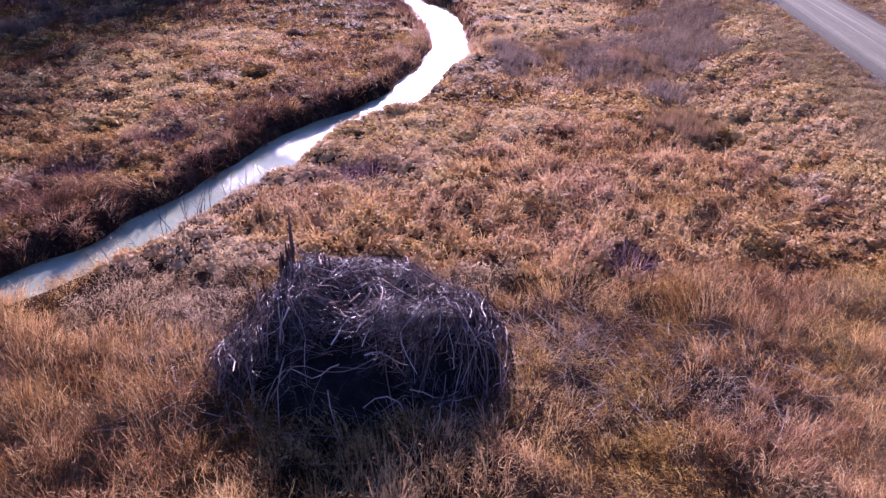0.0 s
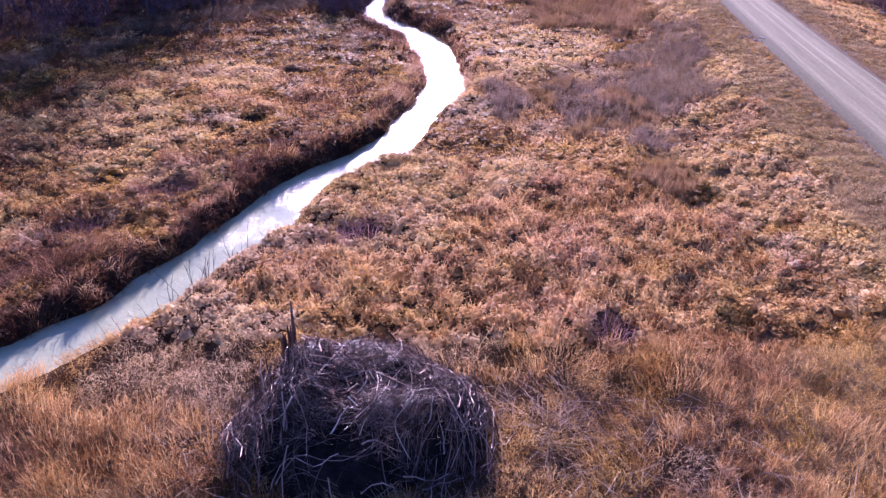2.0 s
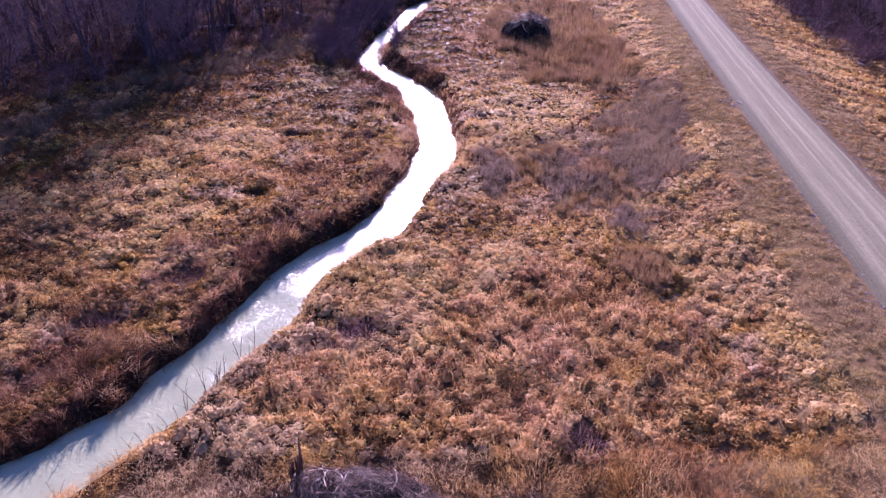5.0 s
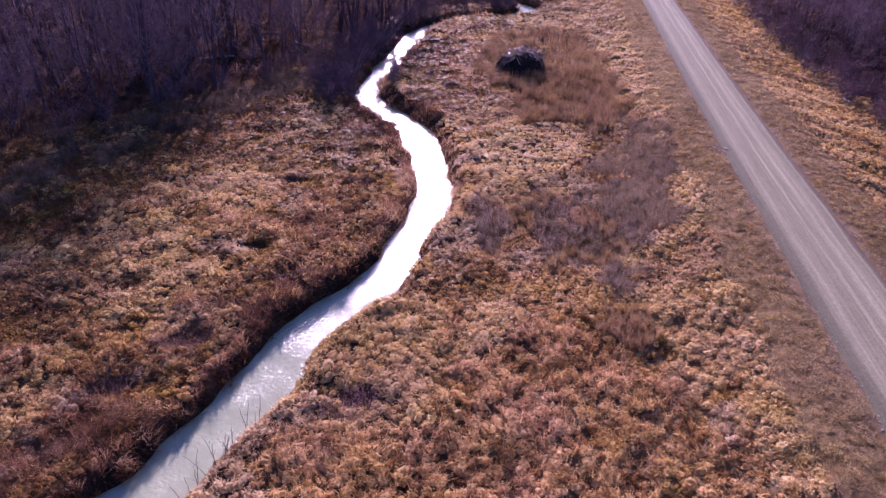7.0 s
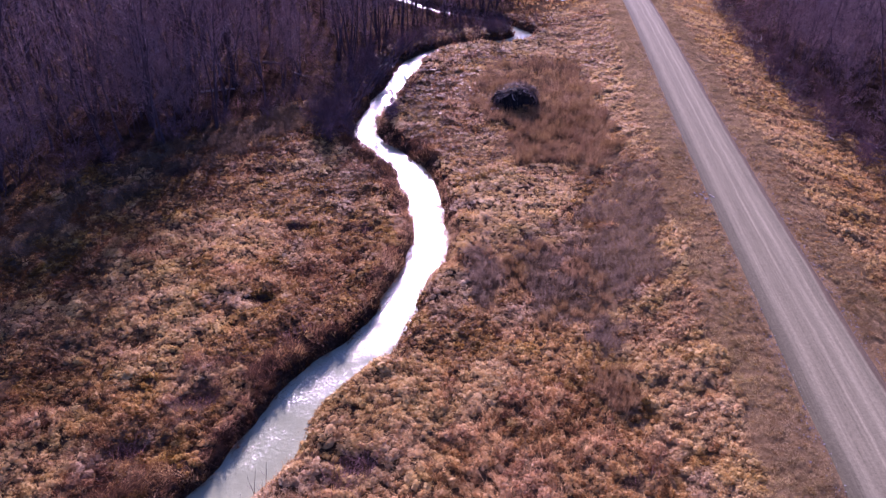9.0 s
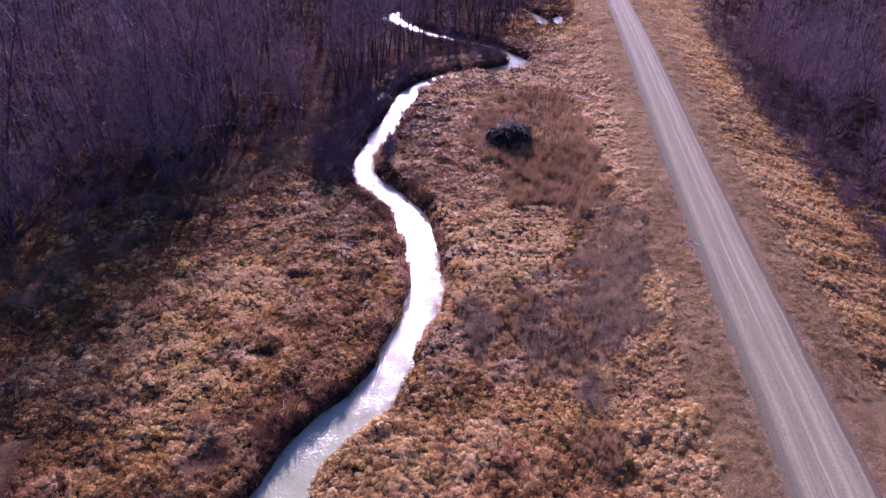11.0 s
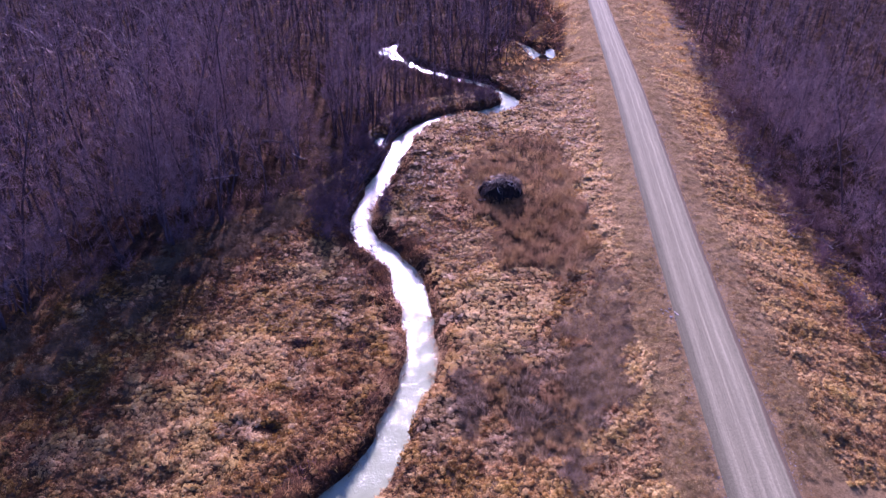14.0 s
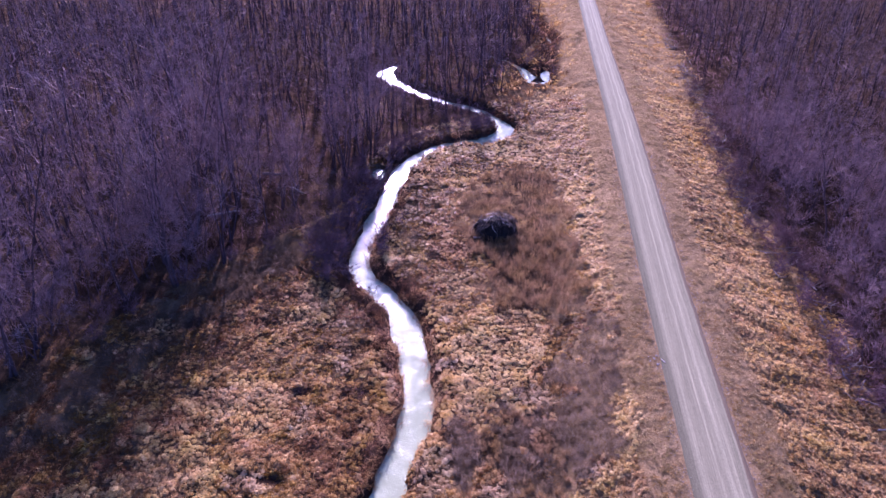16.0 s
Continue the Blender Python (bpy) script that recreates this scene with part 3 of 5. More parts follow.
# ---------------------------------------------------------------- growth: where each kind stands
def wood_mask(x, y):
    fray = (vnoise(x, y, 1.4, 110) - 0.5) * 2.2 + (vnoise(x, y, 5.0, 111) - 0.5) * 2.6
    return inside(x, y, WOOD_LEFT) | inside(x + fray - 0.9, y, WOOD_RIGHT)


def in_blob(x, y, cx, cy, rx, ry, turn, seed, rag=0.35):
    c, s = math.cos(radians(turn)), math.sin(radians(turn))
    u, v = ((x - cx) * c + (y - cy) * s) / rx, (-(x - cx) * s + (y - cy) * c) / ry
    return np.hypot(u, v) + (vnoise(x, y, 2.2, seed) - 0.5) * rag + (vnoise(x, y, 0.8, seed + 1) - 0.5) * rag * 0.6 < 1


def in_patch(x, y, outline, seed, rag=2.2):
    """Inside an outline that frays at its border."""
    wx = x + (vnoise(x, y, 1.7, seed) - 0.5) * rag + (vnoise(x, y, 0.6, seed + 1) - 0.5) * rag * 0.6
    wy = y + (vnoise(x, y, 1.7, seed + 40) - 0.5) * rag * 1.3 + (vnoise(x, y, 0.6, seed + 41) - 0.5) * rag * 0.7
    return inside(wx, wy, outline)


def kind_at(x, y):
    """0 bare, 1 meadow, 2 tall russet, 3 reed, 4 weed, 5 straw, 6 verge, 7 bank, 8 wood floor, 9 feathery."""
    dr, sr, hr = on_grid(DR, x, y), on_grid(SR, x, y), on_grid(HR, x, y)
    dc, sc, hc = on_grid(DC, x, y), on_grid(SC, x, y), on_grid(HC, x, y)
    rag = (vnoise(x, y, 1.3, 20) - 0.5) * 1.6 + (vnoise(x, y, 4.0, 21) - 0.5) * 1.6
    k = np.ones(x.shape, int)
    k[vnoise(x, y, 3.6, 22) + 0.25 * vnoise(x, y, 1.0, 23) > 0.78] = 2
    k[vnoise(x, y, 4.4, 24) + 0.3 * vnoise(x, y, 1.1, 25) > 0.86] = 5
    k[in_blob(x, y, 2.9, 21.8, 1.5, 2.4, -10, 27)] = 5
    for cx, cy, rx, ry, seed in ((-15.6, 30.6, 2.6, 4.2, 90), (-12.0, 26.2, 2.4, 3.2, 92), (-19.2, 42.0, 1.3, 3.0, 94), (-7.7, 47.0, 1.7, 3.2, 96), (-10.6, 36.0, 2.2, 2.6, 98)):
        k[in_blob(x, y, cx, cy, rx, ry, 0, seed, 1.1)] = 5
    k[in_blob(x, y, -5.0, 33.8, 1.9, 2.2, -15, 100, 0.8)] = 2
    k[in_blob(x, y, 4.0, 57.0, 2.6, 7.0, 0, 33, 0.9)] = 2
    k[in_patch(x, y, REEDS, 28)] = 3
    k[in_patch(x, y, WEEDS, 30)] = 4
    # grey weeds along the wood's edge, the bluish shade there put into their colour
    k[inside(x - 4.5 + rag, y + 4.5 - rag, WOOD_LEFT) & (x < -8) & (vnoise(x, y, 1.5, 69) > 0.36)] = 4
    k[in_patch(x, y, BROWNS, 64)] = 3
    k[(k == 3) & (y < 40) & (vnoise(x, y, 0.8, 65) + 0.3 * vnoise(x, y, 2.5, 67) > 0.62)] = 4
    k[in_blob(x, y, 3.3, 31.2, 1.0, 2.2, 0, 66, 0.9)] = 4
    k[in_blob(x, y, 8.6, 22.6, 1.5, 1.5, 0, 68, 0.9)] = 3
    k[(k == 4) & (vnoise(x, y, 1.7, 31) > 0.74)] = 2
    k[(k == 3) & (vnoise(x, y, 2.0, 29) > 0.84)] = 1
    for i, outline in enumerate(STRAWS):
        k[in_patch(x, y, outline, 102 + i * 3)] = 5
    k[(vnoise(x, y, 1.9, 72) + 0.25 * vnoise(x, y, 0.7, 73) > 0.95) & (x > -13) & (y < 45) & (k < 3)] = 9
    k[in_blob(x, y, 1.6, 30.2, 1.1, 2.0, 0, 32, 0.8)] = 9
    k[in_blob(x, y, 8.4, 35.8, 1.4, 1.1, 0, 34, 0.9)] = 9
    k[in_blob(x, y, 11.3, 16.8, 1.5, 1.5, 0, 35, 1.0)] = 9
    k[in_blob(x, y, -5.3, 14.6, 2.3, 4.2, -25, 74, 1.0)] = 9
    k[in_blob(x, y, 4.8, 17.6, 3.4, 4.4, -12, 37, 0.8)] = 2
    k[in_blob(x, y, -1.6, 15.2, 3.6, 1.6, 0, 36)] = 2
    k[in_blob(x, y, -7.0, 7.6, 5.0, 3.4, 0, 38, 0.6)] = 2
    k[in_blob(x, y, 6.5, 12.4, 3.6, 1.8, -10, 40, 1.0)] = 2
    k[(dr < hr + 3.6 + rag * 0.9) & (sr < 0) & (k != 4) & (k != 3)] = 5
    k[(dr < hr + 2.3 + rag * 0.45)] = 6
    k[(dr < hr + 11) & (dr >= hr + 2.3 + rag * 0.4) & (sr > 0)] = 5
    k[(dr < hr + 13) & (dr >= hr + 5.5 + rag) & (sr > 0) & (vnoise(x, y, 3, 42) > 0.6)] = 1
    k[(dc < hc + 1.1 + rag * 0.8) & (sc < 0)] = 7
    k[(dc < hc + 0.9 + rag * 0.3) & (sc > 0) & (y > 34)] = 7
    k[(dc < hc + 3.2 + rag * 1.4) & (sc < 0) & (y < 25) & (vnoise(x, y, 1.0, 77) > 0.52)] = 7
    k[(dc < hc + 1.6 + rag * 0.5) & (y > 47) & (y < 66)] = 7
    w = wood_mask(x, y)
    k[w] = 8
    k[in_blob(x, y, -0.9, 7.4, 2.0, 1.2, 0, 79, 0.5)] = 2
    # thin dark litter instead of grass: the lodge's shadow put into the growth
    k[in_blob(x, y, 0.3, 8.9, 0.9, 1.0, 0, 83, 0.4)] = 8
    k[(dr < hr + 0.1 + 0.25 * rag * (rag > 0)) & (dr < hr + 1)] = 0
    k[dc < hc - 0.05] = 0
    k[np.hypot((x - POOL[0]) / 0.9, (y - POOL[1]) / 1.8) < 1] = 0
    for hx, hy, hrx, hry in HOLLOWS:
        k[in_blob(x, y, hx, hy, hrx, hry, 0, 44, 1.7)] = 8
    # the last, small one puts a hollow's shade into bare dark soil
    for (cx, cy), rx, ry in ((LODGE, 2.5, 1.8), (LODGE_FAR, 2.0, 1.6), ((1.5, 11.2), 0.9, 0.3), ((2.3, 9.3), 0.6, 0.22)):
        k[np.hypot((x - cx) / rx, (y - cy) / ry) < 1] = 0
    return k


# kind: material, name, label, tussock radius, height, blade length, spread of tilt, bend, share of loose leaves, density factor, tone shift
GRASSES = {
    1: (M_MEADOW, "meadow_grass", "tangled tawny dry meadow grass in soft tussocks", 0.22, 0.36, 0.44, 0.55, 0.95, 0.66, 1.0, 0.0),
    2: (M_TALL, "tall_grass", "upright russet dead grass standing in drifts", 0.2, 0.38, 0.5, 0.36, 0.55, 0.52, 1.1, 0.0),
    3: (M_REED, "reed_stand", "dense reddish-brown dead reeds standing upright", 0.22, 0.6, 0.7, 0.2, 0.3, 0.4, 1.5, 0.0),
    4: (M_WEED, "weed_stand", "grey-brown dead weed stalks in a thick stand", 0.2, 0.4, 0.5, 0.3, 0.35, 0.6, 1.6, 0.0),
    5: (M_STRAW, "straw_grass", "pale straw-coloured flattened grass tufts", 0.26, 0.36, 0.4, 0.7, 0.9, 0.68, 0.85, 0.2),
    6: (M_VERGE, "verge_grass", "short dull mown grass along the gravel track", 0.18, 0.1, 0.17, 0.8, 0.6, 0.5, 1.1, 0.0),
    7: (M_BANK, "bank_sedge", "dark reddish sedge hanging over the creek bank", 0.22, 0.4, 0.68, 0.55, 1.0, 0.5, 1.5, 0.0),
    9: (M_FEATHER, "feathery_grass", "pale feathery seed-headed grass in rounded clumps", 0.22, 0.34, 0.42, 0.6, 0.9, 0.8, 1.0, 0.0),
    8: (M_FLOOR, "woodland_undergrowth", "thin dead undergrowth on the woodland floor", 0.5, 0.4, 0.65, 0.6, 0.4, 0.5, 0.28, 0.0),
}
# bands of distance: y from, to, x from, to, tussocks a square metre, pieces a tussock, blade width, radius factor
BANDS = [
    (-18, -7, -26, 32, 1.3, 14, 0.055, 2.6),
    (-7, 3.5, -26, -9, 1.5, 18, 0.05, 2.4),
    (-7, 3.5, 10, 32, 1.5, 18, 0.05, 2.4),
    (-7, 3.5, -9, 10, 10.0, 34, 0.013, 1.2),
    (3.5, 13, -12, 14, 17.0, 50, 0.0084, 1.05),
    (13, 24, -17, 18, 14.0, 42, 0.0112, 1.05),
    (24, 38, -27, 33, 8.0, 30, 0.0175, 1.15),
    (38, 58, -36, 36, 5.2, 21, 0.027, 1.35),
    (58, 92, -46, 43, 2.6, 15, 0.046, 1.9),
    (92, 150, -60, 60, 0.7, 14, 0.095, 3.3),
]


HEAPED = (1, 2, 5, 9)
# fine-stemmed kinds: more and thinner pieces
FINE = {3: (1.7, 0.55), 4: (1.6, 0.6)}


def build_grass():
    made = {k: Bag() for k in GRASSES}
    for (y0, y1, x0, x1, density, pieces, width, grow), heaped in [(b, h) for b in BANDS for h in ((False, True) if 13 <= b[0] < 90 else (False,))]:
        if heaped:
            # matted kinds stand heap by heap, with gaps between
            gap = 0.34 * max(1.0, (grow / 1.15) ** 0.6)
            cx, cy = [g.ravel() for g in np.meshgrid(np.arange(x0, x1, gap), np.arange(y0, y1, gap * 0.9))]
            n = len(cx)
            cx, cy = cx + RNG.uniform(-0.45, 0.45, n) * gap, cy + RNG.uniform(-0.45, 0.45, n) * gap
            pieces = int(pieces * density * gap * gap * (0.7 if y0 < 24 else 0.8 if y0 < 38 else 0.66))
        else:
            n = int((y1 - y0) * (x1 - x0) * density * 2.2)
            cx, cy = RNG.uniform(x0, x1, n), RNG.uniform(y0, y1, n)
        kinds = kind_at(cx, cy)
        size = 0.62 + 0.6 * vnoise(cx, cy, 0.7, 50) ** 1.5 + 0.3 * vnoise(cx, cy, 2.4, 56) + RNG.uniform(-0.2, 0.35, n)
        hue = np.where(on_grid(SC, cx, cy) < 0, -0.12, 0.07) + 0.7 * vnoise(cx, cy, 5.5, 53) + 0.4 * vnoise(cx, cy, 1.3, 54) + RNG.normal(0, 0.25, n) - 0.03
        heap = hummock(cx, cy)
        # heaped spots paler, dips between tussocks darker: their shade put into the tone
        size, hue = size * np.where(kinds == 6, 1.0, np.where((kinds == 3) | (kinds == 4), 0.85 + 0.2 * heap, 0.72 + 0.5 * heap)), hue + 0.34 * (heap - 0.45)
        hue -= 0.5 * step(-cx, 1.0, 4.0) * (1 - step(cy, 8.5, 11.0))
        # the last term darkens the left meadow: the wood's shade put into tone
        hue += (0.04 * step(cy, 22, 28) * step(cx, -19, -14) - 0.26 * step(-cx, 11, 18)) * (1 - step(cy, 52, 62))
        # far left bank darkened, the thicket's shade put into the grass colour
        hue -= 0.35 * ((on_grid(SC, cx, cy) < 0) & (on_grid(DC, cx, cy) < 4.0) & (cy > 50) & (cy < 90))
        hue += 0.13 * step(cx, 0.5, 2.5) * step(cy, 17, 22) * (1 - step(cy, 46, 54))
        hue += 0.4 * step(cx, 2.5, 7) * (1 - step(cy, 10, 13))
        # nearer on the left likewise, shading painted into the grass tone
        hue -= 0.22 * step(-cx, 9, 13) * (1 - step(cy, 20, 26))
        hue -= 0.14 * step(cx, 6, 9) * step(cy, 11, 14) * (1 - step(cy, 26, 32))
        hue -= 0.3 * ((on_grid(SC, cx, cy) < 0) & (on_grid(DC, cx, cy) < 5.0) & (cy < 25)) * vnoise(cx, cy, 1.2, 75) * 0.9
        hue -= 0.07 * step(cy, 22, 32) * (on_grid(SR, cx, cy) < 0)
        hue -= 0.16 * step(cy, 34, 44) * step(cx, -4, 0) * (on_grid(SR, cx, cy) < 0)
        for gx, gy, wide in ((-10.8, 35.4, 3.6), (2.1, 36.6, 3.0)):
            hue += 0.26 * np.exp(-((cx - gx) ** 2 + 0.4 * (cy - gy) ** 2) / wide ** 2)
        wet = step(on_grid(DC, cx, cy) - on_grid(HC, cx, cy), 0.0, 1.3)
        size = size * np.where(cy < 34, np.where(on_grid(SC, cx, cy) > 0, 0.45, np.where(cy < 18, 0.4, 0.6)) * (1 - wet) + wet, 1)
        for k, (mat, name, label, radius, high, length, spread, bend, loose, dense, shift) in GRASSES.items():
            if 13 <= y0 < 90 and heaped != (k in HEAPED):
                continue
            pick = (kinds == k) & (RNG.random(n) < (0.98 if heaped else dense / 2.2))
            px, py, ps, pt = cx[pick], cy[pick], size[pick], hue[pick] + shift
            if heaped:
                ps = 0.45 + 0.55 * ps * np.where(on_grid(SR, px, py) > 0, 0.5, 1.0)
                radius, loose, spread = 0.6 * gap / grow, 0.7 if k == 2 else 0.86, 0.5 if k == 2 else 0.9
            many, thin = FINE.get(k, (1.0, 1.0)) if y0 > 20 else (1.0, 1.0)
            if k in (5, 6):
                # mown and flattened sward lies in low ripples across the track
                ripple = swath(px, py)
                # ridges smaller or taller, and paler than the dips: light and shade put into tone
                ps, pt = ps * (0.8 + 0.4 * ripple if heaped else 0.6 + 0.8 * ripple), pt + (0.12 if heaped else 0.25) * (ripple - 0.5)
                pt = pt - (on_grid(SR, px, py) > 0) * (0.28 + 0.22 * step(on_grid(DR, px, py), 8.0, 12.0))
            if k == 3:
                ps = ps * np.where(py < 40, 0.42, 1.0)
            if k in (3, 4):
                pt = 0.5 + 0.55 * (pt - 0.5)
            m = len(px)
            if not m:
                continue
            r = np.repeat
            lean_to = vnoise(px, py, 2.6, 51) * 4 * np.pi
            lean_by = (0.1 + 0.5 * vnoise(px, py, 1.9, 52)) * (1.0 if k in (1, 5, 7) else 0.25)

            def clear(x, y):
                return (on_grid(DC, x, y) > on_grid(HC, x, y) - (0.12 if k == 7 else -0.02)) & (on_grid(DR, x, y) > on_grid(HR, x, y) + 0.02)
            if heaped:
                wide, tall = 0.5 * gap * ps * RNG.uniform(0.7, 1.15, m), high * 0.3 * ps * RNG.uniform(0.6, 1.2, m)
                free = (on_grid(DC, px, py) > on_grid(HC, px, py) + wide) & (on_grid(DR, px, py) > on_grid(HR, px, py) + wide)
                at = np.stack([px, py, ground_at(px, py)], 1)[free]
                v, f, each = lump_arrays(at, wide[free], tall[free] * (1.0 if y0 < 24 else 0.8 if y0 < 38 else 0.5), RNG, 8 if y0 < 24 else 6)
                made[k].add(v, f, np.clip(r(pt[free], each) - 0.04 + RNG.normal(0, 0.16, len(f)), 0, 1))
            # arching blades from the heart of the tussock
            per = max(3, int(pieces * many * (1 - loose)))
            s, c = r(ps, per), m * per
            # each tussock parts into a few tufts of their own tone and height
            tufts, phase = 3, RNG.uniform(0, 6.28, m)
            tuft_tone, tuft_high = RNG.normal(0, 0.17, m * tufts), RNG.uniform(0.6, 1.3, m * tufts)
            which = RNG.integers(0, tufts, c)
            tuft = r(np.arange(m), per) * tufts + which
            az = (which + RNG.random(c)) / tufts * 2 * np.pi + r(phase, per)
            off = 0.75 * grow * radius * np.sqrt(RNG.random(c)) * s
            bx, by = r(px, per) + np.cos(az) * off, r(py, per) + np.sin(az) * off
            az = az + RNG.normal(0, 0.5, c)
            tilt = np.abs(RNG.normal(0, spread, c)).clip(0, 1.3)
            hx = np.cos(az) * np.sin(tilt) + r(np.cos(lean_to) * lean_by, per)
            hy = np.sin(az) * np.sin(tilt) + r(np.sin(lean_to) * lean_by, per)
            az, tilt = np.arctan2(hy, hx), np.arctan2(np.hypot(hx, hy), np.cos(tilt))
            ok = clear(bx, by)
            bx, by, az, tilt, s, tone = bx[ok], by[ok], az[ok], tilt[ok], (s * tuft_high[tuft])[ok], (r(pt, per) + tuft_tone[tuft])[ok]
            c = len(bx)
            bn = np.minimum(RNG.uniform(0.2, 1.0, c) * bend, np.maximum(1.8 - tilt, 0.05))
            base = np.stack([bx, by, ground_at(bx, by) - 0.02], 1)
            v, f = blade_arrays(base, length * (0.45 + 0.55 * np.minimum(s, 1.35)) * RNG.uniform(0.6, 1.25, c), width * thin * RNG.uniform(0.6, 1.4, c), az, tilt, bn, RNG)
            # blades inside a touch darker, the tussock's inner shade in their colour
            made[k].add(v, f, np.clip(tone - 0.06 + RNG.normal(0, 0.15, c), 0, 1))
            # loose curled leaves over the top of it
            per = max(2, int(pieces * many * loose))
            s, c = r(ps, per), m * per
            which = RNG.integers(0, tufts, c)
            tuft = r(np.arange(m), per) * tufts + which
            az, rho = (which + RNG.random(c)) / tufts * 2 * np.pi + r(phase, per), np.sqrt(RNG.random(c))
            rim = grow * radius * 1.05 * rho * s
            lift = high * ((0.62 if y0 < 38 else 0.45) if heaped else 1.0) * s * np.sqrt(np.maximum(1 - 0.85 * rho ** 2, 0)) * (RNG.uniform(0.6, 1.15, c) if heaped else RNG.uniform(0.55, 1.12, c) * tuft_high[tuft])
            bx = r(px, per) + np.cos(az) * rim + r(np.cos(lean_to) * lean_by, per) * lift
            by = r(py, per) + np.sin(az) * rim + r(np.sin(lean_to) * lean_by, per) * lift
            way = np.stack([np.cos(az) * (0.3 + rho) + r(1.6 * np.cos(lean_to) * lean_by, per), np.sin(az) * (0.3 + rho) + r(1.6 * np.sin(lean_to) * lean_by, per), 0.9 - rho], 1) + RNG.normal(0, 0.6, (c, 3))
            way /= np.linalg.norm(way, axis=1)[:, None]
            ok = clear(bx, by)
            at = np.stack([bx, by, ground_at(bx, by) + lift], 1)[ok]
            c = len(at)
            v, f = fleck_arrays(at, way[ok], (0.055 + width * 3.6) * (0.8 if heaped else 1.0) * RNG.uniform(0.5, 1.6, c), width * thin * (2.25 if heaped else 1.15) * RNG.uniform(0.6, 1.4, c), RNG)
            # tone climbs with height: lit tops and shaded hearts painted into the leaves
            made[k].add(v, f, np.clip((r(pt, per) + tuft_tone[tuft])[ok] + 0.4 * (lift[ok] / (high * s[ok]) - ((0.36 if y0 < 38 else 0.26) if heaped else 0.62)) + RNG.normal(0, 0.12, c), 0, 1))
    # flattened dead leaves between the tussocks
    flat = Bag()
    for y0, y1, x0, x1, density, width in ((-7, 3.5, -9, 10, 70, 0.016), (3.5, 14, -12, 14, 110, 0.011), (14, 26, -18, 20, 45, 0.019), (26, 44, -28, 34, 16, 0.034)):
        n = int((y1 - y0) * (x1 - x0) * density)
        x, y = RNG.uniform(x0, x1, n), RNG.uniform(y0, y1, n)
        ok = kind_at(x, y) > 0
        x, y = x[ok], y[ok]
        n = len(x)
        way = RNG.normal(0, 1, (n, 3)) * np.array([1, 1, 0.35])
        way /= np.linalg.norm(way, axis=1)[:, None]
        at = np.stack([x, y, ground_at(x, y) + RNG.uniform(0.01, 0.1, n)], 1)
        v, f = fleck_arrays(at, way, width * 9 * RNG.uniform(0.5, 1.6, n), width * RNG.uniform(0.6, 1.5, n), RNG)
        flat.add(v, f, np.clip(0.6 * vnoise(x, y, 2.2, 55) - 0.1 + RNG.normal(0, 0.16, n), 0, 1))
    tagged(new("grass_litter", flat.mesh("grass_litter", M_MEADOW)), "flattened dead grass lying on the wet ground", "grass", kind="stuff")
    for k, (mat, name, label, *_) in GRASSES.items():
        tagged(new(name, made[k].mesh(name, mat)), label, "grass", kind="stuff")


build_grass()


# ---------------------------------------------------------------- trees
def unit(v):
    return v / (np.linalg.norm(v) + 1e-9)


